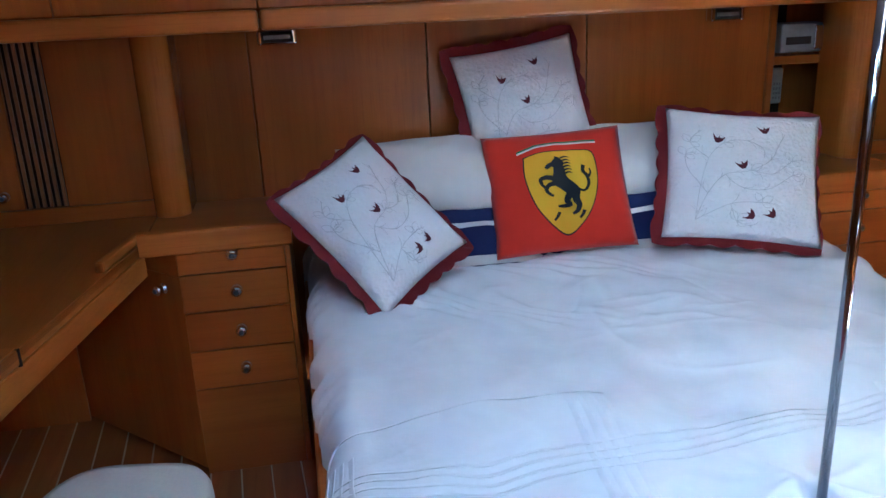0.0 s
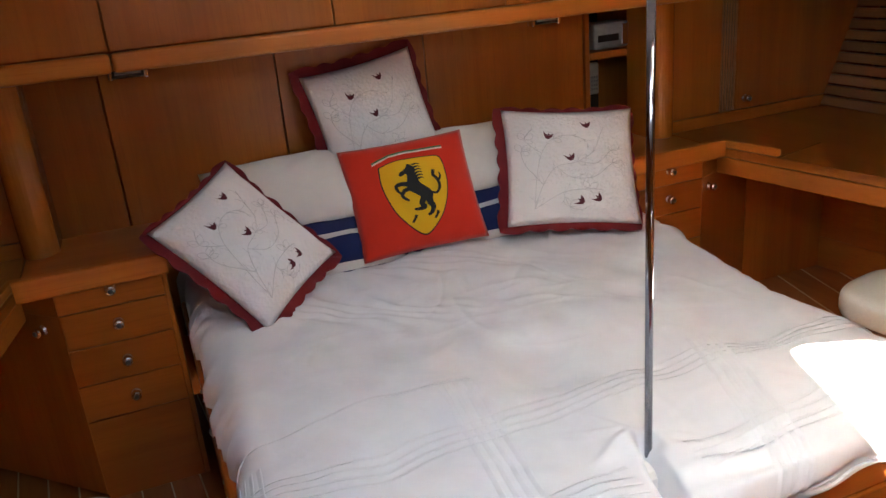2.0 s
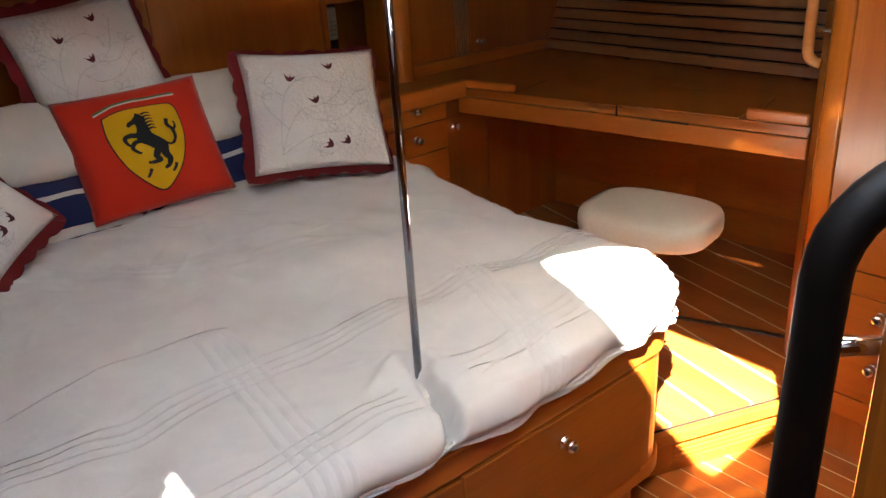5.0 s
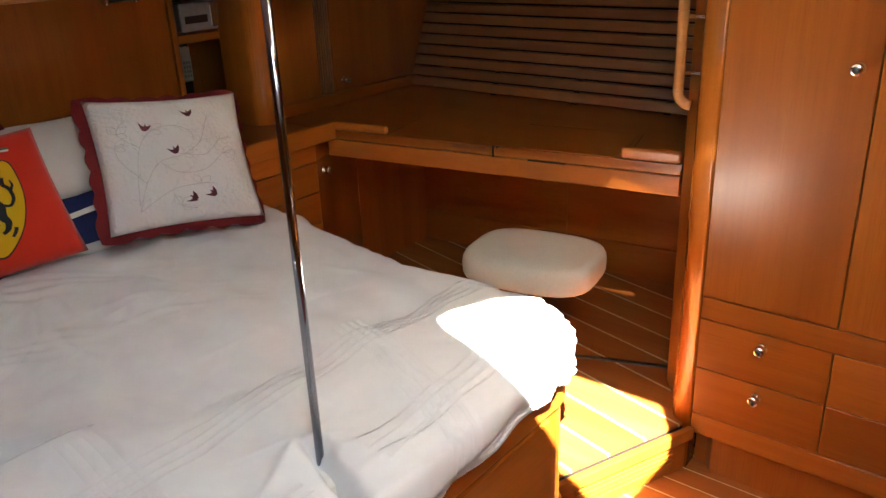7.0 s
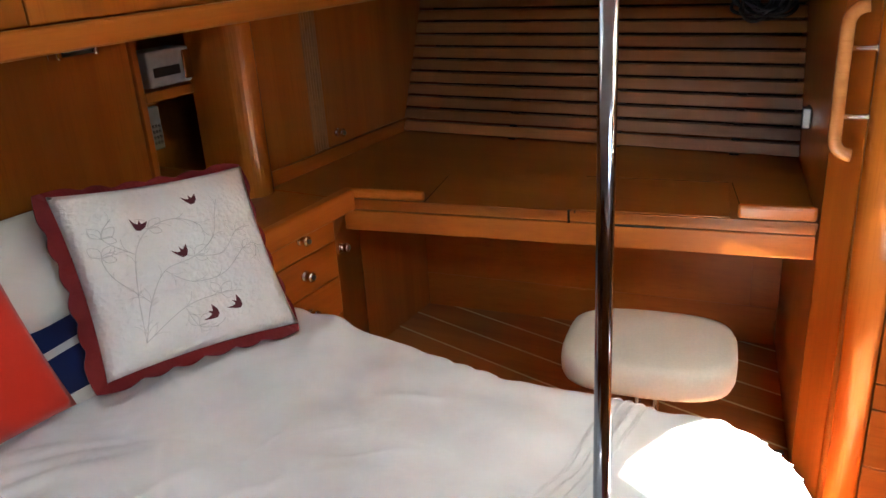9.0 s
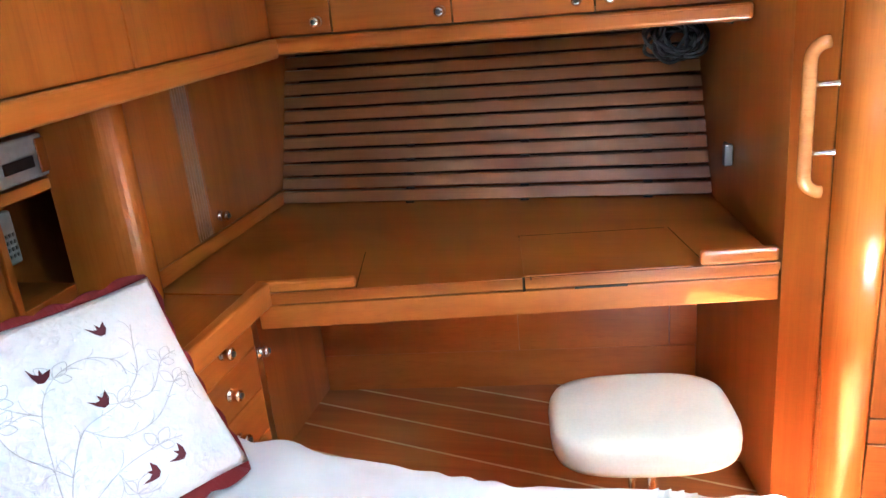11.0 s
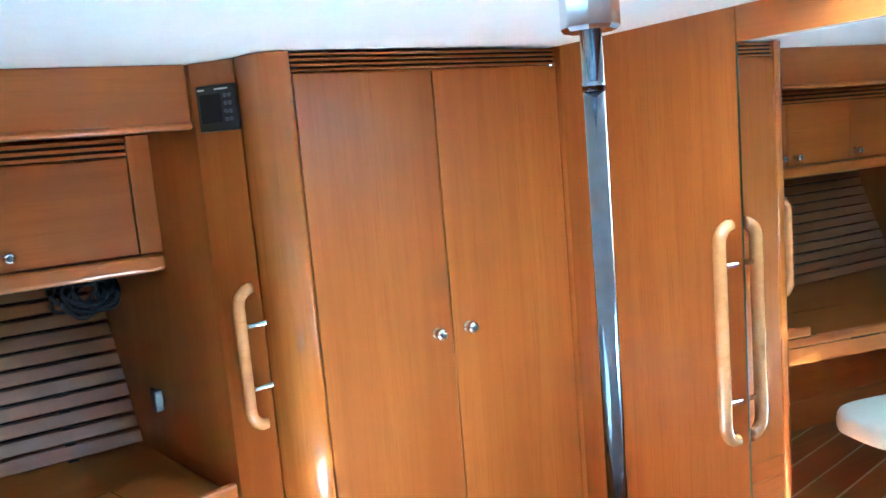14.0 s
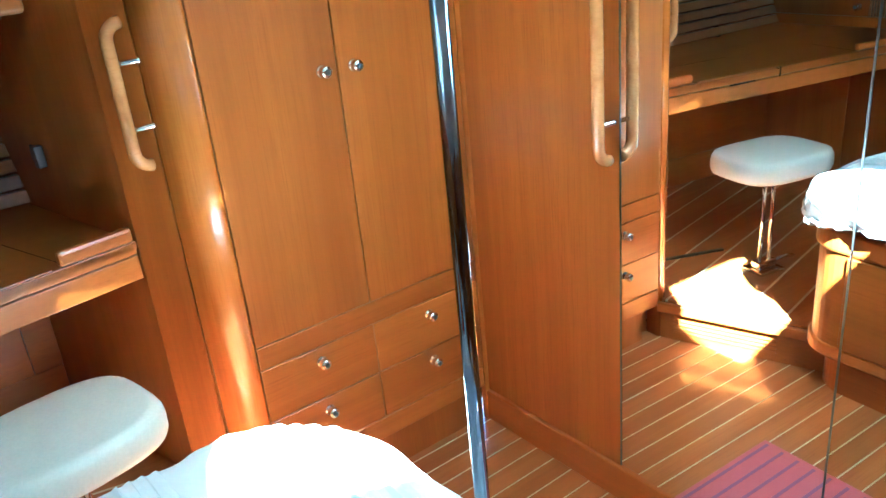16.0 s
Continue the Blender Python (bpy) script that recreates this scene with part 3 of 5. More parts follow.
def desk(s, side):
    d = thing("desk", "varnished wooden desk with a hinged lid and raised edge" if s > 0 else "dark varnished wooden desk with a raised edge", "desk", "desks beside the bunk")
    top = flip([FRONT_B, (2.05, SHEER(2.05) + 0.002), (2.05, 1.468), (1.165, 1.468), FRONT_A], s)
    part("worktop", prism(top, DZ - 0.02, DZ, 0.002), M_YW, d)
    # raised edge: a run beside the night stand, a short one at the end panel
    part("raised_edge", side_wall(along(FRONT_A, FRONT_B, 0.0), along(FRONT_A, FRONT_B, 0.2), -0.024, DZ + 0.0005, FZ, s, 0.009), M_TRIMY, d)
    part("raised_edge", side_wall(along(FRONT_A, FRONT_B, 0.855), along(FRONT_A, FRONT_B, 0.998), -0.024, DZ + 0.0005, FZ + 0.008, s, 0.009), M_TRIMY, d)
    part("edge_strip", side_wall(along(FRONT_A, FRONT_B, 0.0), along(FRONT_A, FRONT_B, 0.998), -0.014, DZ - 0.032, DZ - 0.0008, s, 0.004), M_TRIMY, d)
    part("apron", side_wall(along(FRONT_A, FRONT_B, 0.0), along(FRONT_A, FRONT_B, 0.998), -0.018, 0.775, DZ - 0.035, s, 0.003), M_TRIMY, d)
    part("underside", prism(flip([(1.4, -0.06), (2.05, SHEER(2.05) + 0.004), (2.05, 1.39), (1.25, 1.3)], s), DZ - 0.04, DZ - 0.021), M_YW, d)
    if s > 0:
        for p, q in (((1.592, 0.59), (1.655, 0.19)), ((1.655, 0.178), (1.397, 0.103)), ((1.592, 0.583), (1.27, 0.505)), ((1.466, 0.996), (1.214, 0.934))):
            part("lid_joint", wall_prism(p, q, 0.0022, DZ - 0.003, DZ + 0.0006), M_DARK, d)
    # hinged lid with its dark joint
    k0, k1 = 0.525, 0.84
    n = Vector((0.98, 0.18))
    p0, p1 = along(FRONT_A, FRONT_B, k0), along(FRONT_A, FRONT_B, k1)
    lid = [(p0[0] + 0.004, p0[1]), (p1[0] + 0.004, p1[1]), (p1[0] + 0.3 * n.x, p1[1] + 0.3 * n.y), (p0[0] + 0.3 * n.x, p0[1] + 0.3 * n.y)]
    lid_ob = part("lid", prism(flip(lid[::-1] if s < 0 else lid, s) if s < 0 else lid, DZ + 0.0005, DZ + 0.004, 0.001), M_YW, d)
    part("lid_joint", side_wall(lid[0], lid[3], 0.005, DZ, DZ + 0.0012, s), M_DARK, d)
    part("lid_joint", side_wall((p0[0] - 0.0012, p0[1] + 0.004), (p0[0] + 0.004, p0[1]), 0.004, DZ - 0.035, DZ + 0.001, s), M_DARK, d)
    part("lid_groove", side_wall(along(FRONT_A, FRONT_B, 0.62), along(FRONT_A, FRONT_B, 0.72), 0.001, DZ - 0.037, DZ - 0.031, s), M_DARK, d)
    # knee panels and the skirting below
    cuts = [0.0 if s > 0 else -0.17, 0.54, 0.93, 1.0]
    for a, b in zip(cuts, cuts[1:]):
        part("knee_panel", side_wall(along(KNEE_A, KNEE_B, a + 0.001), along(KNEE_A, KNEE_B, b - 0.001), -0.02, 0.295, DZ - 0.04, s), M_YW, d)
    part("skirting", side_wall(along(KNEE_A, KNEE_B, cuts[0]), along(KNEE_A, KNEE_B, 0.998), -0.03, UP, 0.292, s, 0.003), M_TRIMY, d)
    return d


def slatted_back(s):
    """Slats over the hull behind the desk, leaning inboard at the top."""
    b = thing("slatted_lining", "horizontal dark wooden slats lining the hull", "slats", "slatted linings", "structure")
    rows = 13
    z0, z1 = DZ + 0.006, 1.45
    pitch = (z1 - z0) / rows
    for i in range(rows):
        za = z0 + i * pitch
        zb = za + pitch - 0.0085
        bm = bmesh.new()
        v = []
        for (x, y) in (BACK_A, BACK_B):
            for z, off in ((za, 0), (zb, 0), (zb, 0.02), (za, 0.02)):
                xx = x + off + 0.42 * (z - z0)
                v.append(bm.verts.new((fx(xx, s), y if y > 1 else SHEER(xx) + 0.001, z)))
        bm.faces.new((v[0], v[1], v[2], v[3]))
        bm.faces.new((v[4], v[5], v[6], v[7]))
        for k in range(4):
            j = (k + 1) % 4
            bm.faces.new((v[k], v[j], v[4 + j], v[4 + k]))
        bmesh.ops.recalc_face_normals(bm, faces=bm.faces[:])
        bmesh.ops.bevel(bm, geom=bm.edges[:], offset=0.002, segments=1, affect="EDGES")
        slat = part("slat", bm, M_SLAT, b)
        for k in (0.33, 0.6, 0.87):
            px_, py_ = along(BACK_A, BACK_B, k)
            if i in (0, 1, 2, 3, 4):
                part("clip", box(fx(px_ + 0.42 * (za - z0) - 0.002, s) - 0.003, fx(px_ + 0.42 * (za - z0) - 0.002, s) + 0.003, py_ - 0.014, py_ + 0.014, za - 0.007, za - 0.001), M_BLACKPLASTIC, slat)
    # near-black sheet stands in for the shade behind the slats
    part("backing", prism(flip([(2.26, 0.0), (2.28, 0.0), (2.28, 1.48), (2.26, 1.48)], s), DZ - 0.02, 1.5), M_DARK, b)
    return b


def night_stand(s):
    n = thing("night_stand", "varnished wooden night stand with four small drawers" if s < 0 else "varnished wooden night stand with small drawers and chrome knobs", "night stand", "night stands")
    x0 = 0.775
    yf = 1.165
    part("body", prism(flip([(x0, yf + 0.02), (1.06, yf + 0.02), *(((1.52, 1.425), (1.93, 1.425), (1.93, 1.6)) if s > 0 else ((1.45, 1.6),)), (x0, 1.6)], s), UP, DZ - 0.022), M_ZW, n)
    part("top", prism(flip([(x0, yf - 0.008), (1.16, yf - 0.008), (1.16, 1.6), (x0, 1.6)], s), DZ - 0.02, DZ - 0.001, 0.003), M_XW, n)
    part("raised_edge", prism(flip([(x0 - 0.008, yf - 0.018), (1.168, yf - 0.018), (1.182, yf + 0.012), (1.182, yf + 0.022), (x0 - 0.008, yf + 0.01)], s), DZ - 0.035, FZ, 0.008, 3), M_TRIM, n)
    xl, xr = 0.79, 1.077
    part("stile", box(*sorted((fx(x0, s), fx(xl - 0.002, s))), yf, yf + 0.019, UP, DZ - 0.037, 0.0015, 1), M_ZW, n)
    zs = [0.772, 0.66, 0.543, 0.425]
    tops = [DZ - 0.037, *zs[:-1]]
    for zt, zb, zk in zip(tops, zs, (0.826, 0.72, 0.602, 0.487)):
        d = part("drawer", box(*sorted((fx(xl, s), fx(xr, s))), yf - 0.001, yf + 0.019, zb + 0.0015, zt - 0.0015, 0.0015, 1), M_XW, n)
        knob(d, at(fx(0.93, s), yf - 0.001, zk, FACE_FWD))
    part("lower_front", box(*sorted((fx(xl, s), fx(xr, s))), yf, yf + 0.019, UP, 0.4235, 0.0015, 1), M_XW, n)
    # slanted door beneath the desk, then the plain side to the hull
    a, b = (1.079, yf + 0.001), ((1.5, 1.395) if s > 0 else (1.5, 1.59))
    part("upper_rail", side_wall(a, b, -0.018, 0.77, DZ - 0.04, s), M_XW, n)
    door = part("slant_door", side_wall(a, b, -0.018, UP + 0.02, 0.768, s, 0.002), M_ZW, n)
    yaw = math.degrees(math.atan2(b[1] - a[1], b[0] - a[0])) - 90
    q = along(a, b, 0.12)
    turned_knob(door, fx(q[0], s), q[1], 0.725, yaw if s > 0 else 180 - yaw)
    part("side_panel", side_wall((1.503, b[1] + 0.001), (1.95, b[1] + 0.001), -0.012, UP, DZ - 0.04, s), M_ZW, n)
    return n


def aft_locker(s):
    """Locker front on the aft bulkhead above the desk, with its tambour strip and corner post."""
    a = thing("locker", "varnished wooden locker with a slotted vent strip and chrome knob", "locker", "aft lockers", "structure")
    y = 1.47
    part("panel", box(*sorted((fx(1.165, s), fx(1.405, s))), y, y + 0.02, DZ + 0.05, 1.4), M_ZW, a)
    end = 1.486 if s > 0 else 1.525
    vent = part("vent_backing", box(*sorted((fx(1.407, s), fx(end, s))), y + 0.008, y + 0.012, DZ + 0.05, 1.4), M_DARK, a)
    pitch = (end - 1.407) / 6
    for k in range(6):
        x = 1.409 + k * pitch
        part("tambour_slat", box(*sorted((fx(x, s), fx(x + pitch * 0.5, s))), y - 0.001, y + 0.0075, DZ + 0.052, 1.4, 0.0015, 1), M_SLAT, vent)
    door = part("door", box(*sorted((fx(end + 0.002, s), fx(2.24, s))), y, y + 0.02, DZ + 0.05, 1.4, 0.0015, 1), M_ZW, a)
    knob(door, at(fx(end + 0.05, s), y, 0.965, FACE_FWD))
    part("base_rail", box(*sorted((fx(1.165, s), fx(2.05, s))), y - 0.004, y + 0.02, DZ + 0.0005, DZ + 0.048, 0.002), M_XW, a)
    pts = column_profile(1.115, 1.475, 0.052, 180, 360, 14)
    part("corner_post", prism(flip(pts + [(1.167, 1.62), (1.063, 1.62)], s), DZ - 0.0005, 1.402), M_TRIMZ, a, "rounded solid wood post")
    return a


for s in (1, -1):
    desk(s, "")
    slatted_back(s)
    night_stand(s)
    aft_locker(s)

# headboard between the posts
head = thing("headboard", "dark varnished panelled headboard wall", "headboard", kind="structure")
HY = 1.62
for x0, x1 in ((-0.90, -0.342), (-0.342, 0.198), (0.198, 0.862)):
    part("panel", box(x0 + 0.0018, x1 - 0.0018, HY, HY + 0.02, 0.55, 1.42, 0.002, 1), M_ZW, head)
part("panel", box(-1.115, -0.9035, HY + 0.004, HY + 0.02, 0.55, 1.42), M_ZW, head)
part("backing", box(-1.12, 0.866, HY + 0.07, HY + 0.09, 0.5, 1.42), M_ZW, head)
# niche at the starboard end
part("niche_frame", box(0.866, 0.888, HY - 0.004, HY + 0.235, 0.872, 1.42, 0.002, 1), M_ZW, head)
part("niche_shelf", box(0.888, 1.07, HY - 0.004, HY + 0.235, 1.185, 1.215, 0.003), M_XW, head)
# the niche's shade is put into the colour of its back
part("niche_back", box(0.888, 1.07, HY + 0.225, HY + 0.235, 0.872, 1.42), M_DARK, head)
part("niche_base", box(0.888, 1.07, HY - 0.002, HY + 0.225, 0.872, 0.94, 0.003), M_XW, head)

# upper lockers round the cabin
LIPZ0, LIPZ1 = 1.4, 1.455
UY = 1.25
UXS = 1.645
up_aft = thing("upper_lockers_aft", "varnished wooden wall lockers above the bunk", "lockers", kind="structure")
cuts = [fx(UXS, -1) + 0.01, -1.35, -0.845, -0.21, 0.36, 0.98, UXS - 0.01]
for a, b in zip(cuts, cuts[1:]):
    d = part("locker_door", box(a + 0.0018, b - 0.0018, UY + 0.012, UY + 0.03, LIPZ1 + 0.002, ZC - 0.14, 0.0015, 1), M_ZW, up_aft)
for a, b in ((cuts[0], -0.845), (-0.843, UXS - 0.005)):
    part("lip", box(a, b - 0.001, UY - 0.008, UY + 0.03, LIPZ0, LIPZ1, 0.012, 3), M_TRIM, up_aft)
part("underside", box(cuts[0], UXS, UY + 0.022, HY + 0.08, LIPZ0 + 0.004, LIPZ0 + 0.02), M_XW, up_aft)
part("fascia", box(cuts[0], UXS, UY - 0.03, UY + 0.01, ZC - 0.138, ZC - 0.001, 0.004), M_XW, up_aft)
part("rear_panel", box(cuts[0], UXS, UY + 0.032, UY + 0.05, LIPZ1, ZC - 0.001), M_XW, up_aft)


def upper_side(s):
    u = thing("upper_lockers_side", "varnished wooden side lockers with chrome knobs and vent slots" if s > 0 else "dark varnished wooden side lockers", "lockers", kind="structure")
    y0 = SHEER(UXS) + 0.003
    X = UXS
    for a, b, ky in ((y0 + 0.055, 0.36, 0.32), (0.36, 0.735, 0.405), (0.735, 1.08, 0.765), (1.08, UY + 0.02, 1.12)):
        d = part("locker_door", box(*sorted((fx(X, s), fx(X + 0.018, s))), a + 0.0018, b - 0.0018, LIPZ1 + 0.003, 1.7, 0.0015, 1), M_YW, u)
        knob(d, at(fx(X, s), ky, 1.492, FACE_PORT if s > 0 else FACE_STBD))
    part("stile", box(*sorted((fx(X, s), fx(X + 0.018, s))), y0, y0 + 0.053, LIPZ1 + 0.003, 1.752), M_ZW, u)
    vent = part("vent_backing", box(*sorted((fx(X + 0.01, s), fx(X + 0.014, s))), y0 + 0.055, UY, 1.702, 1.75), M_DARK, u)
    for k in range(3):
        z = 1.705 + k * 0.0165
        part("vent_slat", box(*sorted((fx(X, s), fx(X + 0.009, s))), y0 + 0.055, UY, z, z + 0.009, 0.001, 1), M_YW, vent)
    part("lip", box(*sorted((fx(X - 0.02, s), fx(X + 0.02, s))), y0, UY + 0.012, LIPZ0 + 0.01, LIPZ1, 0.012, 3), M_TRIMY, u)
    part("underside", box(*sorted((fx(X + 0.01, s), fx(2.26, s))), 0.13, UY + 0.2, LIPZ0 + 0.014, LIPZ0 + 0.03), M_YW, u)
    yf = SHEER(1.395) + 0.004
    part("fascia", box(*sorted((fx(1.395, s), fx(1.415, s))), yf, UY - 0.031, 1.757, ZC - 0.001, 0.004), M_YW, u)
    part("fascia_lip", box(*sorted((fx(1.388, s), fx(1.42, s))), yf, UY - 0.031, 1.748, 1.764, 0.006, 2), M_TRIMY, u)
    part("soffit", box(*sorted((fx(1.415, s), fx(X + 0.02, s))), SHEER(1.415) + 0.03, UY - 0.031, 1.757, 1.77), M_YW, u)
    return u


upper_side(1)
upper_side(-1)

# ---- bunk ----
bunk = thing("bunk_base", "varnished wooden bunk base with drawers under the foot", "bed")
BY = -0.15
outline = [(-0.6, BY), (0.58, BY)] + column_profile(0.58, BY + 0.13, 0.13, 270, 360, 10)[1:] + [(0.71, 1.6), (-0.8, 1.6), (-0.8, BY + 0.2)] + column_profile(-0.6, BY + 0.2, 0.2, 180, 270, 10)[1:-1]
part("body", prism([(x * 0.985, y + 0.008) for x, y in outline], 0.14, 0.5), M_XW, bunk)
part("rim", prism(outline, 0.5, 0.572, 0.012, 3), M_TRIM, bunk)
part("plinth", prism([(x * 0.94, y + 0.05) for x, y in outline], 0.0, 0.14), M_XW, bunk)
for x0, x1 in ((-0.56, -0.024), (-0.024, 0.55)):
    d = part("drawer", box(x0 + 0.002, x1 - 0.002, BY - 0.002, BY + 0.012, 0.19, 0.496, 0.002, 1), M_XW, bunk)
    knob(d, at(0.262 if x0 > -0.1 else -0.32, BY - 0.002, 0.43, FACE_FWD))
part("base_moulding", prism([(x * 0.997, y + 0.001) for x, y in outline], 0.145, 0.188, 0.006), M_TRIM, bunk)
kick = part("kick_vent", box(-0.5, 0.4, BY + 0.046, BY + 0.052, 0.02, 0.13), M_DARK, bunk, "dark slotted vent")
for k in range(5):
    part("vent_slat", box(-0.5, 0.4, BY + 0.036, BY + 0.045, 0.025 + k * 0.021, 0.037 + k * 0.021, 0.002, 1), M_XW, kick)


def duvet():
    """The white cover: a sheet laid over the mattress, its edges falling, pin-tucked near the foot, split round the post."""
    nx, ny = 430, 440
    x = np.linspace(-1.22, 1.22, nx)
    y = np.linspace(-0.62, 1.62, ny)
    gx, gy = np.meshgrid(x, y)
    gx, gy = gx.ravel(), gy.ravel()
    hw, y0, rc = 0.70, -0.15, 0.24
    # nearest place on a box with rounded foot corners
    qx, qy = np.abs(gx) - (hw - rc), (y0 + rc) - gy
    ox, oy = np.maximum(qx, 0), np.maximum(qy, 0)
    dist = np.hypot(ox, oy)
    e = np.where((qx > 0) | (qy > 0), dist - rc, -1.0)
    e = np.where((qy <= 0), np.abs(gx) - hw, e)
    dist = np.maximum(dist, 1e-9)
    nx_, ny_ = np.where(qy <= 0, 1.0, ox / dist), np.where(qy <= 0, 0.0, oy / dist)
    out = np.maximum(e, 0)
    sgn = np.sign(gx)
    side = nx_ ** 2
    R = 0.046 + 0.039 * side
    most = 2.45 - (2.45 - math.pi / 2) * side
    ang = np.minimum(out / R, most)
    over = np.maximum(out - R * most, 0)
    limit = 0.2 * side * np.where(gx > 0, np.clip(gy / 0.5, 0.12, 1), 1.0)
    over = np.minimum(over, limit)
    px_ = gx - sgn * nx_ * out + sgn * nx_ * R * np.sin(ang)
    py_ = gy + ny_ * out - ny_ * R * np.sin(ang)
    pz_ = -R * (1 - np.cos(ang)) - over
    rng = np.random.RandomState(4)
    w = np.zeros_like(gx)
    for k in range(46):
        f = rng.uniform(6, 45)
        a = rng.uniform(0, math.pi)
        ph = rng.uniform(0, 7)
        bend = rng.uniform(-1.5, 1.5)
        w += np.sin(f * (gx * np.cos(a) + gy * np.sin(a) + 0.12 * np.sin(3 * gx + bend)) + ph) * 0.03 / f
    patch = 0.5 + 0.5 * np.sin(2.3 * gx + 1.0) * np.sin(1.9 * gy + 0.4)
    z = 0.685 + pz_ + w * (0.4 + 0.9 * patch) * 1.0
    z += 0.03 * np.clip((gy - 0.9) / 0.6, 0, 1)
    # creases gathered near the head, to port
    g = np.exp(-((gx + 0.25) ** 2 / 0.09 + (gy - 1.0) ** 2 / 0.03))
    z += g * 0.007 * np.sin(60 * gx + 45 * gy + 5 * np.sin(17 * gy + 9 * gx))
    # sharp creases, short and long, most of them running from the sides towards the head
    for k in range(150):
        cx_, cy_ = rng.uniform(-0.72, 0.72), rng.uniform(-0.1, 1.3)
        if rng.uniform() < 0.45:
            cx_, cy_ = rng.uniform(-0.6, 0.5), rng.uniform(0.65, 1.25)
        a = rng.normal(0.25 if cx_ < 0 else -0.35, 0.55)
        long_, wide_ = rng.uniform(0.04, 0.16), rng.uniform(0.006, 0.016)
        du, dv = gx - cx_, gy - cy_
        p, q = du * math.cos(a) + dv * math.sin(a), -du * math.sin(a) + dv * math.cos(a)
        q = q + rng.uniform(-1.5, 1.5) * p * p
        z += rng.uniform(-0.5, 1.0) * 0.0056 * np.exp(-(p / long_) ** 2) / (1 + (q / wide_) ** 2)
    # hanging folds down the sides
    fold = np.clip(out / 0.12, 0, 1)
    drape = fold * (0.008 * np.sin(26 * gy + 3 * np.sin(7 * gy)) + 0.008 * np.sin(55 * gy + 9 * gx + 4 * np.sin(11 * gy)))
    px_ += sgn * nx_ * drape
    py_ -= ny_ * fold * 0.008 * np.sin(30 * gx)

    # the split that leads from the foot to the post
    cut = np.clip((0.03 - gy) / 0.05, 0, 1)
    slit = np.exp(-((gx + 0.014 - 0.25 * gy) / 0.015) ** 2) * cut
    z -= slit * np.clip(z - 0.582, 0, 0.11)
    py_ += slit * np.clip(out / 0.03, 0, 1) * 0.05
    z += 0.016 * np.exp(-((gx + 0.04) ** 2 + (gy + 0.01) ** 2) / 0.006)
    z += 0.014 * np.exp(-((gx + 0.055) ** 2 / 0.0015 + (gy - 0.005) ** 2 / 0.003))
    ruck = np.exp(-((gx - 0.12) / 0.14) ** 2) * np.clip((0.02 - gy) / 0.1, 0, 1)
    z += ruck * 0.008 * np.sin(95 * gy + 8 * gx)
    for a0, k0 in ((2.6, 0.012), (3.5, 0.01), (-0.5, 0.009), (0.3, 0.008), (1.2, 0.006), (2.0, 0.007)):
        du, dv = gx + 0.01, gy - 0.03
        p, q = du * math.cos(a0) + dv * math.sin(a0), -du * math.sin(a0) + dv * math.cos(a0)
        z += k0 * np.exp(-(q / 0.013) ** 2) * np.clip(p / 0.03, 0, 1) * np.exp(-(np.maximum(p, 0) / 0.13) ** 2)
    z = np.where((side < 0.5) & (out > 0), np.maximum(z, 0.574), z)
    px_ = px_ + np.where(px_ > 0, 0.012, 0.0) + 0.05 * np.clip((gy - 0.45) / 0.5, 0, 1) * np.clip(px_ / 0.7, 0, 1)
    verts = np.stack([px_, py_, z], 1)
    idx = np.arange(nx * ny).reshape(ny, nx)
    faces = np.stack([idx[:-1, :-1], idx[:-1, 1:], idx[1:, 1:], idx[1:, :-1]], -1).reshape(-1, 4)
    me = bpy.data.meshes.new("sheet")
    me.from_pydata(verts.tolist(), [], faces.tolist())
    me.polygons.foreach_set("use_smooth", [True] * len(me.polygons))
    me.materials.append(M_DUVET)
    cover = thing("bed_cover", "crumpled white pin-tucked cotton cover on the bunk", "bedding")
    sheet = new("sheet", me)
    sheet.parent = cover
    so = sheet.modifiers.new("thick", "SOLIDIFY")
    so.thickness, so.offset = 0.006, -1
    V = verts.reshape(ny, nx, 3)

    def on(u, v):
        """The cover's surface at sheet coordinates u, v."""
        fi = np.clip((v - y[0]) / (y[1] - y[0]), 0, ny - 2)
        fj = np.clip((u - x[0]) / (x[1] - x[0]), 0, nx - 2)
        i, j = int(fi), int(fj)
        a, b = fi - i, fj - j
        return Vector((V[i, j] * (1 - a) * (1 - b) + V[i + 1, j] * a * (1 - b) + V[i, j + 1] * (1 - a) * b + V[i + 1, j + 1] * a * b).tolist())
    rnd = random.Random(8)

    # its cross-section: a flat fold that overhangs towards the foot
    TUCK = ((-0.009, -0.001), (-0.004, 0.0012), (0.001, 0.0032), (0.0046, 0.0042), (0.0052, 0.0036), (0.0005, 0.0018), (0.0002, -0.001))

    def tuck(pts):
        """One sewn fold lying over the cover: a low ridge that leans to one side."""
        bm = bmesh.new()
        rows = []
        P = [on(u, v) for u, v in pts]
        for k, p in enumerate(P):
            d = (P[min(k + 1, len(P) - 1)] - P[max(k - 1, 0)]).normalized()
            u, v = pts[k]
            nrm = (on(u + 0.01, v) - on(u - 0.01, v)).cross(on(u, v + 0.01) - on(u, v - 0.01)).normalized()
            sd = d.cross(nrm).normalized()
            rows.append([bm.verts.new(p + sd * a + nrm * b) for a, b in TUCK])
        for ra_, rb_ in zip(rows, rows[1:]):
            for k in range(len(TUCK) - 1):
                bm.faces.new((ra_[k], ra_[k + 1], rb_[k + 1], rb_[k]))
        bmesh.ops.recalc_face_normals(bm, faces=bm.faces[:])
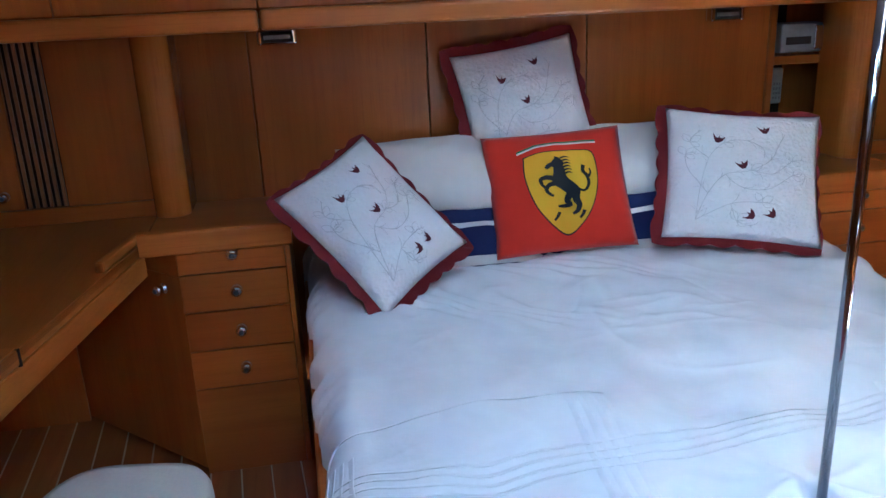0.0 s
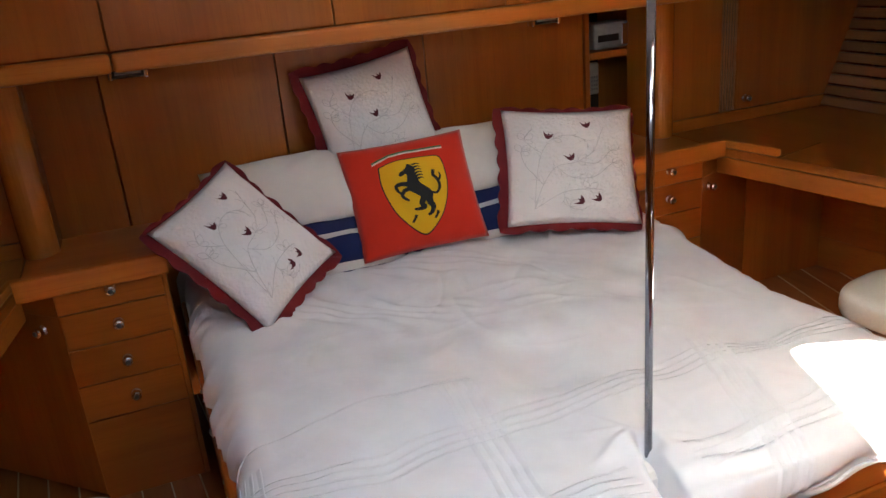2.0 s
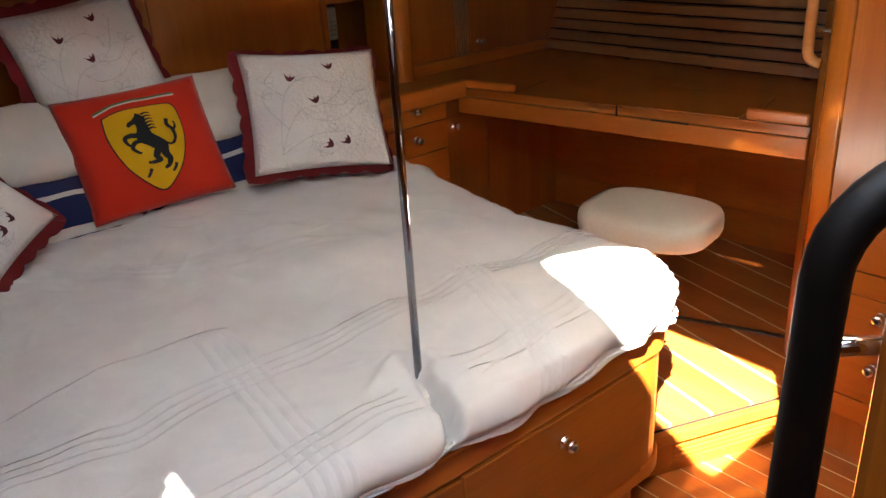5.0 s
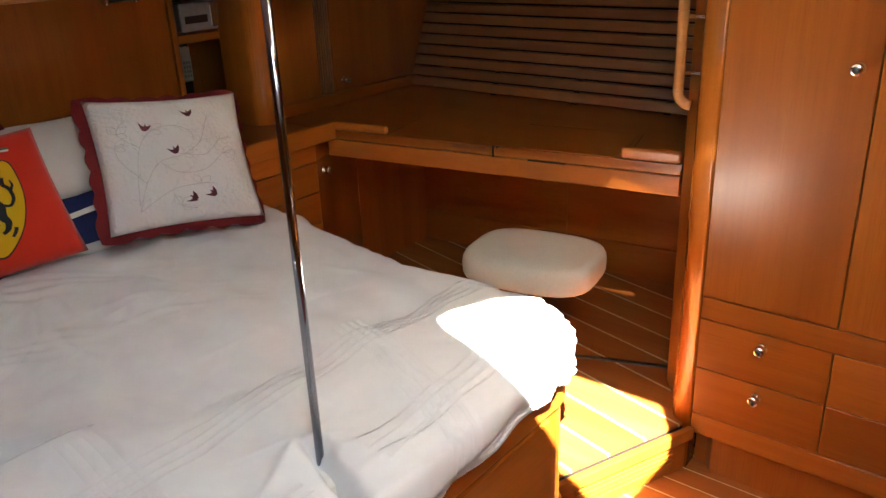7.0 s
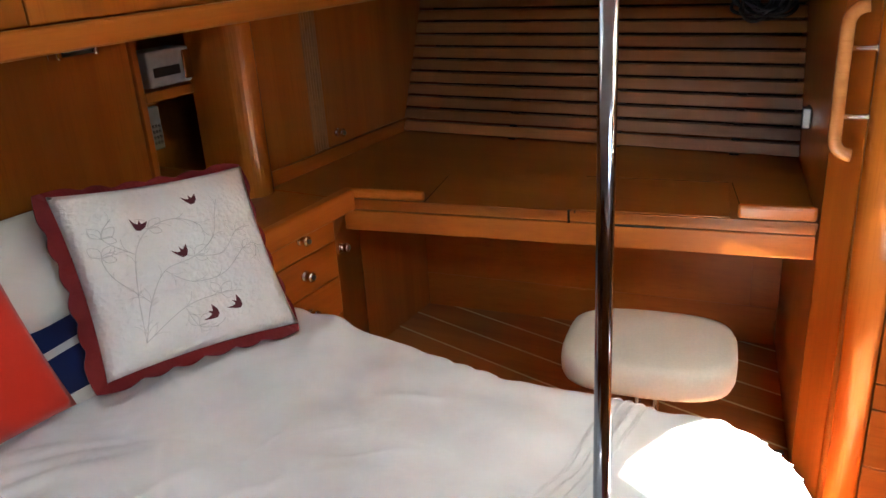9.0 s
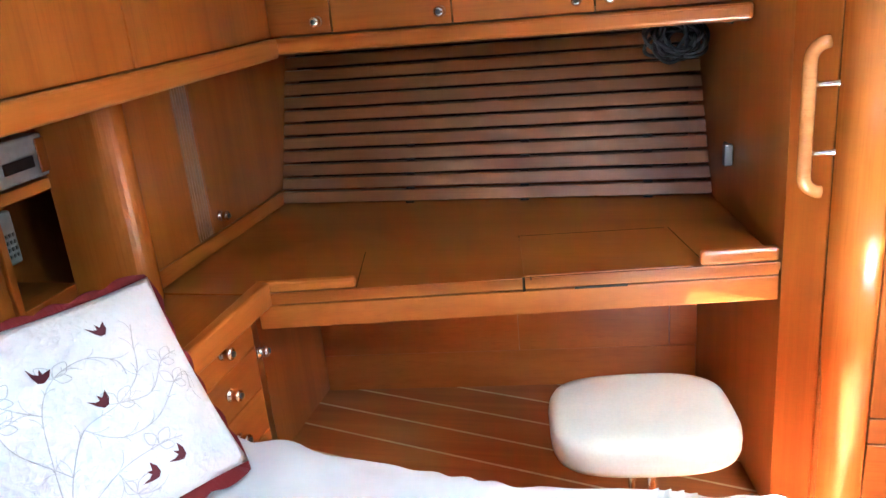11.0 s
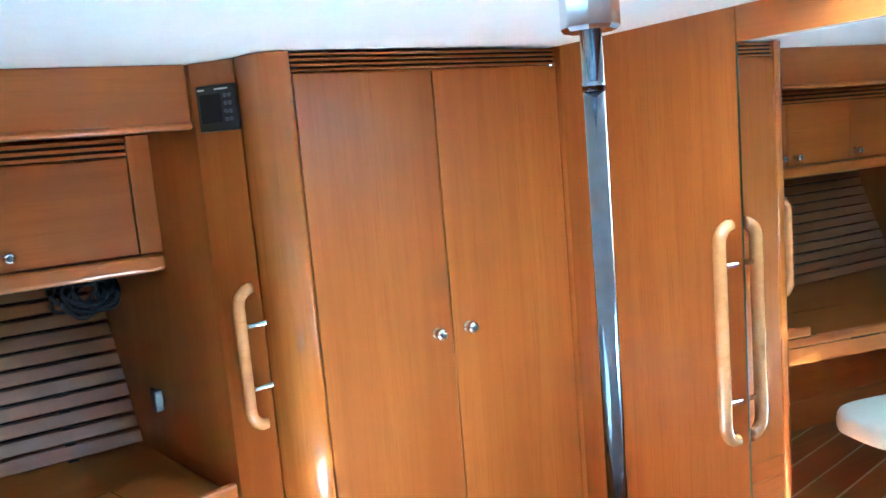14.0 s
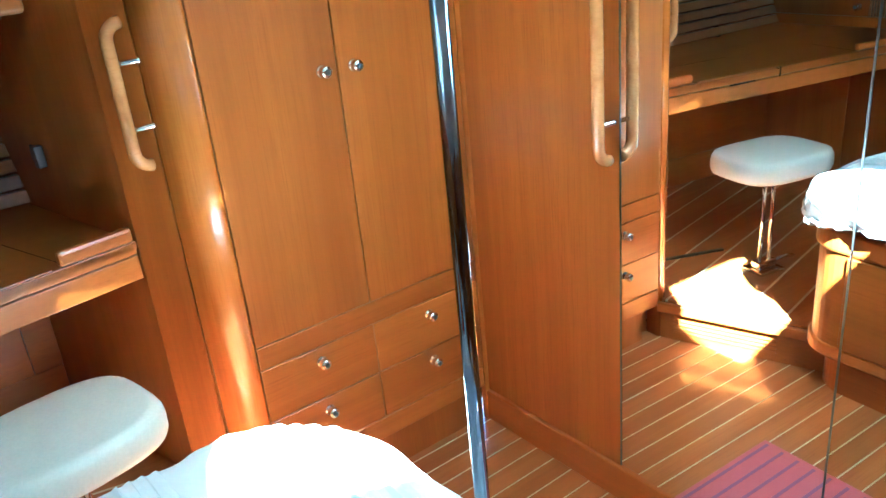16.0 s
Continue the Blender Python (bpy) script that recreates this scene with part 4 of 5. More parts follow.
        part("pin_tuck", bm, M_DUVET, cover, "", True)

    def across(v0, u0, u1, amp, gap=None):
        n = 90
        pts = []
        for k in range(n + 1):
            u = u0 + (u1 - u0) * k / n
            if gap and gap[0] < u < gap[1]:
                if len(pts) > 4:
                    tuck(pts)
                pts = []
                continue
            pts.append((u, v0 + amp * math.sin(5 * u + 0.6) + 0.004 * math.sin(17 * u + v0 * 9)))
        if len(pts) > 4:
            tuck(pts)

    def down(u0, v0, v1, slant):
        tuck([(u0 + slant * (v - 0.1) + 0.006 * math.sin(6 * v), v) for v in np.linspace(v0, v1, 60)])
    for k in range(4):
        across(0.165 + k * 0.023, -0.9, 0.9, 0.016)
        across(-0.135 + k * 0.026, -0.84, 0.8, 0.012, (-0.085, 0.02))
        down(-0.325 + k * 0.024, -0.26, 0.36, 0.07)
        down(0.25 + k * 0.024, -0.26, 0.3, 0.32)
        down(-0.80 + k * 0.02, 0.1, 0.3, 0.0)
    across(0.375, -0.86, -0.22, -0.02)
    flap = lathe([(0, 0.0), (0.003, 0.004), (0.006, 0.014), (0.008, 0.03), (0.0, 0.038)], 10, Matrix.Translation((0.655, -0.115, 0.555)) @ pose(0, 0, 0, 12, -8, 0))
    part("corner_point", flap, M_DUVET, cover, "hanging cloth corner", True)
    return cover


duvet()
mat_bm = prism([(x * 0.93, max(y + 0.06, -0.06)) for x, y in outline], 0.573, 0.64, 0.02)
mattress = tagged(finish("mattress", mat_bm, M_PILLOW), "white mattress under the cover on the bunk", "mattress")

# steel post through the foot of the bunk up to the deck
pole = thing("support_pole", "polished steel post between bunk and ceiling", "pole")
part("pole", lathe([(0, 0.5), (0.0078, 0.5), (0.0078, 1.75), (0, 1.75)], 24), M_STEEL, pole, "", True)
part("joint_ring", lathe([(0.0079, 1.70), (0.0085, 1.701), (0.0085, 1.706), (0.0079, 1.707)], 24), M_STEEL, pole, "", True)
part("collar", lathe([(0.0078, 1.742), (0.019, 1.742), (0.021, 1.745), (0.021, 1.766), (0.024, 1.775), (0.024, 1.785), (0, 1.785)], 8), M_CHROME, pole, "chrome end collar")
fork = part("fork", box(-0.026, 0.026, -0.024, 0.024, 1.778, 1.85, 0.009, 2), M_STEEL, pole, "steel fork fitting")
part("tang", box(-0.019, 0.019, -0.0275, 0.03, 1.815, ZC, 0.003, 1), M_STEEL, pole)
bolt = part("bolt", lathe([(0, 0), (0.009, 0), (0.009, 0.002), (0.007, 0.004), (0, 0.0042)], 20), M_CHROME, fork, "", True)
bolt.matrix_local = frame_of((-0.026, -0.0, 1.822), (0, 0, 1), (-1, 0, 0))

# ---- cushions and pillows ----


def puff(w, h, t, n=22, pinch=0.05, seed=0):
    """A filled cushion, flat x-y, thickest in the middle, its sides drawn in a little."""
    rng = np.random.RandomState(seed)
    bm = bmesh.new()
    ph = rng.uniform(0, 6, 8)

    def z(u, v, s):
        e = (max(0.0, 1 - abs(u) ** 2.6) * max(0.0, 1 - abs(v) ** 2.6)) ** 0.55
        wr = 0.04 * math.sin(5 * u + 3 * v + ph[0]) * math.sin(4 * v + ph[1]) + 0.025 * math.sin(11 * u - 6 * v + ph[2])
        return s * t / 2 * e * (1 + wr * (1.5 - abs(u) * 0.5))

    def xy(u, v):
        return w / 2 * u * (1 - pinch * (1 - v * v)), h / 2 * v * (1 - pinch * (1 - u * u))
    grid = {}
    for s in (1, -1):
        for i in range(n + 1):
            for j in range(n + 1):
                u, v = 2 * i / n - 1, 2 * j / n - 1
                rim = i in (0, n) or j in (0, n)
                if rim and s == -1:
                    grid[s, i, j] = grid[1, i, j]
                    continue
                grid[s, i, j] = bm.verts.new((*xy(u, v), z(u, v, s)))
    for s in (1, -1):
        for i in range(n):
            for j in range(n):
                f = [grid[s, i, j], grid[s, i + 1, j], grid[s, i + 1, j + 1], grid[s, i, j + 1]]
                bm.faces.new(f if s > 0 else f[::-1])
    return bm, lambda u, v: (*xy(u, v), z(u, v, 1))


def ruffle(w, h, wide, pinch, lobes=6):
    """A scalloped flat edge round a cushion."""
    bm = bmesh.new()
    inner, outer, inner2, outer2 = [], [], [], []
    n = 40
    for side in range(4):
        for k in range(n):
            q = 2 * k / n - 1
            u, v = ((q, -1), (1, q), (-q, 1), (-1, -q))[side]
            x, y = w / 2 * u * (1 - pinch * (1 - v * v)), h / 2 * v * (1 - pinch * (1 - u * u))
            sc = wide * (0.72 + 0.28 * abs(math.sin(lobes * math.pi * (k / n))))
            nx_, ny_ = ((0, -1), (1, 0), (0, 1), (-1, 0))[side]
            corner = max(0.0, (abs(q) - 0.86) / 0.14)
            cx_, cy_ = nx_, ny_
            if q < -0.86:
                px_, py_ = ((-1, 0), (0, -1), (1, 0), (0, 1))[side]
                cx_, cy_ = nx_ + px_ * corner, ny_ + py_ * corner
            elif q > 0.86:
                px_, py_ = ((1, 0), (0, 1), (-1, 0), (0, -1))[side]
                cx_, cy_ = nx_ + px_ * corner, ny_ + py_ * corner
            wv = 0.004 * math.sin(9 * q + side)
            inner.append(bm.verts.new((x * 0.97, y * 0.97, 0.0025)))
            outer.append(bm.verts.new((x + cx_ * sc, y + cy_ * sc, 0.002 + wv)))
            inner2.append(bm.verts.new((x * 0.97, y * 0.97, -0.0025)))
            outer2.append(bm.verts.new((x + cx_ * sc, y + cy_ * sc, -0.002 + wv)))
    m = len(inner)
    for i in range(m):
        j = (i + 1) % m
        bm.faces.new((inner[i], outer[i], outer[j], inner[j]))
        bm.faces.new((inner2[j], outer2[j], outer2[i], inner2[i]))
        bm.faces.new((outer[i], outer2[i], outer2[j], outer[j]))
    bmesh.ops.recalc_face_normals(bm, faces=bm.faces[:])
    return bm


def decal(points, height, lift, seg=1):
    """A thin flat patch lying on a curved surface: points in the surface's u, v; height: the surface."""
    bm = bmesh.new()
    c = [Vector(height(u, v)) + Vector((0, 0, lift)) for u, v in points]
    vs = [bm.verts.new(p) for p in c]
    f = bm.faces.new(vs)
    bmesh.ops.triangulate(bm, faces=[f])
    for _ in range(seg):
        long = [e for e in bm.edges if e.calc_length() > 0.014]
        if long:
            bmesh.ops.subdivide_edges(bm, edges=long, cuts=1, use_grid_fill=False)
            bmesh.ops.triangulate(bm, faces=bm.faces[:])
    bmesh.ops.recalc_face_normals(bm, faces=bm.faces[:])
    if bm.faces and sum(f.normal.z for f in bm.faces) < 0:
        bmesh.ops.reverse_faces(bm, faces=bm.faces[:])
    return bm


def drape_decal(points, height, lift, w, h):
    """As decal, each inner vertex laid back on the surface."""
    bm = decal(points, lambda u, v: (u * w / 2, v * h / 2, 0), 0, 4)
    for v in bm.verts:
        u_, v_ = v.co.x / (w / 2), v.co.y / (h / 2)
        p = height(u_, v_)
        v.co = Vector((p[0], p[1], p[2] + lift))
    return bm


TULIP = ((-1.0, 0.9), (-0.45, 0.3), (-0.05, 0.15), (0.1, 0.75), (0.3, 0.2), (1.0, 0.6), (0.75, -0.2), (0.25, -0.7), (-0.25, -0.65), (-0.6, -0.1))
BUDS = ((-0.38, 0.46, -15), (0.23, 0.66, 10), (-0.06, 0.06, 20), (0.06, -0.7, 60), (0.32, -0.66, 50))
VINES = (
    ((-0.62, -0.78), (-0.5, -0.4), (-0.28, -0.1), (0.05, -0.02), (0.3, 0.15), (0.42, 0.42), (0.5, 0.6)),
    ((-0.62, -0.78), (-0.6, -0.3), (-0.5, 0.15), (-0.3, 0.4), (0.0, 0.46), (0.2, 0.34), (0.22, 0.18)),
    ((-0.62, -0.78), (-0.2, -0.55), (0.2, -0.5), (0.42, -0.52)),
    ((-0.28, -0.1), (-0.05, -0.3), (0.3, -0.28), (0.6, -0.05), (0.78, 0.0), (0.74, -0.16)),
    ((0.05, -0.02), (0.35, -0.05), (0.6, 0.18), (0.8, 0.22)),
    ((-0.5, -0.4), (-0.75, -0.05), (-0.8, 0.2), (-0.66, 0.24)),
    ((-0.5, 0.15), (-0.74, 0.4), (-0.6, 0.6)),
    ((-0.2, -0.55), (-0.1, -0.78), (0.1, -0.84)),
)


def smooth_line(pts, n=8):
    out = []
    P = [pts[0], *pts, pts[-1]]
    for i in range(1, len(P) - 2):
        for k in range(n):
            t = k / n
            out.append(tuple(0.5 * (2 * P[i][a] + (P[i + 1][a] - P[i - 1][a]) * t + (2 * P[i - 1][a] - 5 * P[i][a] + 4 * P[i + 1][a] - P[i + 2][a]) * t * t + (3 * P[i][a] - P[i - 1][a] - 3 * P[i + 1][a] + P[i + 2][a]) * t ** 3) for a in (0, 1)))
    out.append(pts[-1])
    return out


def embroidered_cushion(m, w, h, t, seed, label, grow=0.02, back=(0.0, 0.0)):
    c = thing("embroidered_cushion", label, "cushion", "embroidered cushions")
    c.matrix_world = m
    edge = ruffle(w, h, 0.036, 0.055)
    bmesh.ops.translate(edge, verts=edge.verts[:], vec=(back[0], back[1], -0.006))
    w, h = w + grow, h + grow
    bm, hgt = puff(w, h, t * 1.0, 26, 0.055, seed)
    body = part("body", bm, M_QUILT, c, "white quilted cotton", True)
    part("ruffle", edge, M_RUFFLE, c, "maroon scalloped edge")
    for u, v, a in BUDS:
        ca, sa_ = math.cos(radians(a)), math.sin(radians(a))
        pts = [(u + (px_ * ca - py_ * sa_) * 0.085, v + (px_ * sa_ + py_ * ca) * 0.09) for px_, py_ in TULIP]
        part("embroidered_flower", drape_decal(pts, hgt, 0.0028, w, h), M_FLOWER, body)
    for line in VINES:
        pts = [Vector(hgt(*p)) + Vector((0, 0, 0.0006)) for p in smooth_line(line)]
        part("stitched_vine", tube(pts, 0.0009, 5), M_STITCH, body)
        # feathered sprays on both sides of the stem
        stem = smooth_line(line, 4)
        for k in range(1, len(stem) - 1, 3):
            (ua, va), (ub, vb) = stem[k - 1], stem[k + 1]
            d = Vector((ub - ua, vb - va))
            if d.length < 1e-4:
                continue
            d.normalize()
            for sd in (-1, 1):
                p0, size = Vector(stem[k]), 0.16 * (0.6 + 0.4 * math.sin(k * 1.7 + sd))
                nrm = Vector((-d.y, d.x)) * sd
                barb = [tuple(p0), tuple(p0 + d * size * 0.55 + nrm * size * 0.25), tuple(p0 + d * size * 0.9 + nrm * size * 0.7)]
                if all(abs(c) < 0.9 for q in barb for c in q):
                    part("stitched_spray", tube([Vector(hgt(*q)) + Vector((0, 0, 0.0004)) for q in smooth_line(barb, 3)], 0.0005, 4), M_STITCH, body)
        mid = line[len(line) // 2]
        for k, (dx, dy) in enumerate(((0.14, 0.1), (0.12, -0.06), (-0.08, 0.14))):
            leaf = [mid, (mid[0] + dx * 0.5 - dy * 0.3, mid[1] + dy * 0.5 + dx * 0.3), (mid[0] + dx, mid[1] + dy), (mid[0] + dx * 0.5 + dy * 0.3, mid[1] + dy * 0.5 - dx * 0.3), mid]
            part("stitched_leaf", tube([Vector(hgt(*p)) + Vector((0, 0, 0.0005)) for p in smooth_line(leaf, 5)], 0.0007, 4), M_STITCH, body)
    return c


embroidered_cushion(frame_of((0.526, 1.172, 0.912), (0.946, -0.312, -0.08), (-0.22, -0.81, 0.543)), 0.432, 0.392, 0.13, 1, "white quilted cushion with maroon scalloped edge leaning beside the pillow", 0.026, (-0.012, -0.004))
embroidered_cushion(frame_of((-0.05, 1.50, 1.115), (0.98, 0.0, 0.15), (0, -0.94, 0.34)), 0.395, 0.4, 0.12, 2, "white quilted cushion with maroon scalloped edge standing on the pillows", 0.012, (-0.006, 0.006))
embroidered_cushion(frame_of((-0.59, 1.135, 0.885), (0.75, 0.572, 0.335), (0.262, -0.72, 0.643)), 0.33, 0.41, 0.13, 3, "white quilted cushion with maroon edge tipped over the night stand", 0.02, (-0.006, -0.008))


def red_cushion():
    """A red square cushion that carries a yellow shield with a black rearing horse shape."""
    c = thing("red_cushion", "red cotton cushion with a yellow shield print", "cushion")
    c.matrix_world = frame_of((-0.008, 1.29, 0.885), (0.995, -0.06, 0.03), (-0.08, -0.86, 0.5))
    w, h = 0.435, 0.385
    bm, hgt = puff(w, h, 0.13, 26, 0.035, 5)
    body = part("body", bm, M_RED, c, "", True)
    shield = [(-0.52, 0.52), (-0.3, 0.58), (0.0, 0.6), (0.3, 0.58), (0.52, 0.52), (0.55, 0.2), (0.5, -0.12), (0.38, -0.42), (0.2, -0.66), (0.0, -0.8), (-0.2, -0.66), (-0.38, -0.42), (-0.5, -0.12), (-0.55, 0.2)]
    s2 = smooth_line(shield + shield[:1], 4)[:-1]
    sx, sy, oy = 0.94, 0.98, 0.0
    big = [(u * sx * 1.035, v * sy * 1.03 + oy) for u, v in s2]
    small = [(u * sx, v * sy + oy) for u, v in s2]
    part("shield_outline", drape_decal(big, hgt, 0.0012, w, h), M_BLACK, body)
    part("shield", drape_decal(small, hgt, 0.0024, w, h), M_YELLOW, body, "yellow printed shield")
    torso = [(-0.1, 0.35), (-0.03, 0.41), (0.03, 0.38), (0.05, 0.25), (0.07, 0.12), (0.16, 0.02), (0.23, -0.07), (0.22, -0.19), (0.13, -0.23), (0.05, -0.16), (-0.05, -0.06), (-0.13, 0.02), (-0.15, 0.12), (-0.11, 0.22)]
    part("horse_shape", drape_decal(smooth_line(torso + torso[:1], 3)[:-1], hgt, 0.0036, w, h), M_BLACK, body, "black rearing horse shape")
    neck = [(-0.12, 0.4), (-0.2, 0.36), (-0.23, 0.31), (-0.2, 0.28), (-0.12, 0.32), (-0.07, 0.28), (0.04, 0.3), (0.05, 0.4), (0.0, 0.47), (-0.06, 0.5), (-0.07, 0.46)]
    part("horse_shape", drape_decal(neck, hgt, 0.0038, w, h), M_BLACK, body)

    def stroke(pts, w0, w1):
        """A printed stroke that narrows from w0 to w1."""
        line = smooth_line(pts, 4)
        one, two = [], []
        for k, (u, v) in enumerate(line):
            a, b = line[max(k - 1, 0)], line[min(k + 1, len(line) - 1)]
            d = Vector((b[0] - a[0], b[1] - a[1])).normalized() * (w0 + (w1 - w0) * k / (len(line) - 1)) / 2
            one.append((u - d.y, v + d.x))
            two.append((u + d.y, v - d.x))
        part("horse_shape", drape_decal(one + two[::-1], hgt, 0.0039, w, h), M_BLACK, body)

    for pts, w0, w1 in (
        (((-0.1, 0.12), (-0.22, 0.15), (-0.31, 0.12), (-0.3, 0.04), (-0.26, -0.02)), 0.09, 0.035),
        (((-0.1, 0.04), (-0.2, 0.02), (-0.25, -0.06), (-0.2, -0.14), (-0.16, -0.17)), 0.08, 0.035),
        (((0.16, -0.14), (0.16, -0.26), (0.19, -0.34), (0.15, -0.44), (0.08, -0.48)), 0.13, 0.04),
        (((0.08, -0.16), (0.02, -0.26), (0.06, -0.33), (-0.05, -0.35), (-0.12, -0.34)), 0.11, 0.035),
        (((0.21, -0.08), (0.3, -0.12), (0.37, -0.02), (0.36, 0.12), (0.31, 0.2), (0.33, 0.3)), 0.035, 0.06),
        (((0.36, 0.08), (0.42, 0.16), (0.41, 0.24)), 0.05, 0.015),
    ):
        stroke(pts, w0, w1)
    for k in range(6):
        v = 0.46 - k * 0.055
        stroke(((0.02 + 0.004 * k, v), (0.09 + 0.004 * k, v + 0.015), (0.14 + 0.002 * k, v - 0.01)), 0.04, 0.01)
    # two small marks under the shape
    for u0 in (-0.14, 0.22):
        stroke(((u0 - 0.05, -0.56), (u0, -0.5), (u0 + 0.03, -0.44)), 0.035, 0.05)
    for k, mat in enumerate((M_GREENP, M_WHITEP, M_RED)):
        v0 = 0.71 - 0.032 * k
        strip = [(-0.58, v0 - 0.1), (-0.3, v0), (0.0, v0 + 0.03), (0.58, v0 + 0.0), (0.58, v0 + 0.03), (0.0, v0 + 0.06), (-0.3, v0 + 0.03), (-0.58, v0 - 0.07)]
        if k < 2:
            part("stripe", drape_decal(strip, hgt, 0.0014 + 0.0004 * k, w, h), mat, body)
    return c


red_cushion()


def bed_pillow(m, w, h, t, seed, label, mats):
    p = thing("pillow", label, "pillow", "bed pillows")
    p.matrix_world = m
    bm, hgt = puff(w, h, t, 24, 0.02, seed)
    body = part("body", bm, mats, p, "", True)
    part("piping", tube([(w / 2 * u * (1 - 0.02 * (1 - v * v)), h / 2 * v * (1 - 0.02 * (1 - u * u)), 0) for u, v in [(-1 + 0.1 * k, -1) for k in range(21)]], 0.004, 6), M_PILLOW, body)
    return p, body, hgt, w, h


# ivory pillows above navy striped ones, in a row against the headboard
for x, tw, sd in ((-0.36, 4, 11), (0.26, -3, 12)):
    bed_pillow(frame_of((x, 1.43, 0.928), (0.995, 0.0, radians(tw) * 0.5), (0.0, -0.62, 0.78)), 0.6, 0.3, 0.17, sd, "ivory bed pillow lying against the headboard", M_PILLOW)
    p, body, hgt, w, h = bed_pillow(frame_of((x, 1.40, 0.79), (0.995, 0.0, radians(tw) * 0.4), (0.0, -0.55, 0.83)), 0.62, 0.42, 0.2, sd + 4, "navy and white striped pillow under the ivory one", M_NAVY)
    for v0, v1 in ((-0.53, -0.45), (-0.98, -0.9)):
        part("white_stripe", drape_decal([(-0.985, v0), (0.985, v0), (0.985, v1), (-0.985, v1)], hgt, 0.0015, w, h), M_PILLOW, body)

# ---- stools ----


def stool(x, y, yaw, label):
    """A cream padded seat on two chrome tubes over a folding foot."""
    s = thing("stool", label, "stool", "stools at the desks", at=(x, y, UP))
    s.rotation_euler = (0, 0, radians(yaw))
    bm = bmesh.new()
    n, rings = 48, []
    prof = [(0.0, 0.495), (0.55, 0.494), (0.85, 0.49), (0.955, 0.482), (0.99, 0.468), (1.0, 0.45), (0.995, 0.425), (0.97, 0.412), (0.9, 0.406), (0.0, 0.406)]
    for r_, z in prof:
        ring = []
        for k in range(n):
            a = 2 * math.pi * k / n
            ca, sa_ = math.cos(a), math.sin(a)
            e = 0.52
            px_ = math.copysign(abs(ca) ** e, ca) * 0.205
            py_ = math.copysign(abs(sa_) ** e, sa_) * 0.165 * (1 - 0.1 * math.copysign(abs(ca) ** e, ca) ** 2)
            dip = -0.006 * (1 - r_ ** 2) if z > 0.48 else 0
            ring.append(bm.verts.new((px_ * r_, py_ * r_, z + dip)))
        rings.append(ring)
    for a, b in zip(rings, rings[1:]):
        for k in range(n):
            j = (k + 1) % n
            bm.faces.new((a[k], a[j], b[j], b[k]))
    bmesh.ops.remove_doubles(bm, verts=bm.verts[:], dist=1e-5)
    bmesh.ops.recalc_face_normals(bm, faces=bm.faces[:])
    seat = part("seat", bm, M_VINYL, s, "cream leather padded seat", True)
    part("seat_plate", box(-0.11, 0.11, -0.07, 0.07, 0.395, 0.4055, 0.003), M_STEEL, s)
    for dx in (-0.022, 0.022):
        part("leg_tube", lathe([(0, 0.03), (0.0085, 0.03), (0.0085, 0.397), (0, 0.397)], 14, Matrix.Translation((dx, 0, 0))), M_CHROME, s, "", True)
    foot = part("foot_plate", box(-0.06, 0.06, -0.05, 0.05, 0.0, 0.014, 0.004), M_CHROME, s)
    part("hinge", box(-0.045, 0.045, -0.022, 0.022, 0.014, 0.045, 0.006), M_CHROME, foot)
    part("lever", tube([(0.05, 0.0, 0.03), (0.09, 0.03, 0.05), (0.12, 0.03, 0.04)], 0.007, 10), M_CHROME, foot)
    return s


stool(1.1, 0.25, 100, "cream leather stool with chrome legs by the desk")
stool(-1.16, 0.27, 80, "cream leather stool in the shade by the desk")

# ---- small fittings ----


def berth_light(x, z):
    l = thing("berth_light", "chrome swivelling berth light under the wall lockers", "lamp", "berth lights")
    l.location = (x, HY, z)
    part("base", box(-0.058, 0.058, -0.012, 0.0, -0.022, 0.022, 0.004), M_CHROME, l)
    part("barrel", tube([(-0.046, -0.03, 0), (0.046, -0.03, 0)], 0.017, 16), M_BLACKPLASTIC, l, "dark lamp barrel", True)
    for sx in (-1, 1):
        part("end_cap", box(sx * 0.053 - 0.007, sx * 0.053 + 0.007, -0.05, -0.012, -0.022, 0.022, 0.005), M_CHROME, l)
    part("lens", box(-0.04, 0.04, -0.0485, -0.046, -0.006, 0.006, 0.001), M_GREYPLASTIC, l)
    return l


berth_light(-0.808, 1.368)
berth_light(0.676, 1.368)

box_ = thing("vent_box", "pale grey vent box with a dark slot in the niche", "vent", at=(0.975, HY, 1.275))
part("case", box(-0.078, 0.078, -0.022, 0.066, -0.05, 0.05, 0.006), M_GREYPLASTIC, box_)
part("slot", box(-0.06, 0.035, -0.0235, -0.021, -0.022, 0.004, 0.0005, 1), M_DARK, box_)
part("end_plate", box(0.045, 0.077, -0.028, -0.0225, -0.04, 0.04, 0.004), M_CHROME, box_)

phone = thing("remote_control", "grey remote control handset in the dark niche", "remote control", at=(0.915, HY + 0.03, 1.11))
part("case", box(-0.022, 0.022, -0.02, 0.0, -0.062, 0.062, 0.005), M_GREYPLASTIC, phone)
for i in range(4):
    for j in range(3):
        part("button", box(-0.014 + j * 0.011, -0.007 + j * 0.011, -0.0225, -0.0198, -0.045 + i * 0.016, -0.036 + i * 0.016, 0.001, 1), M_DARKMETAL, phone)

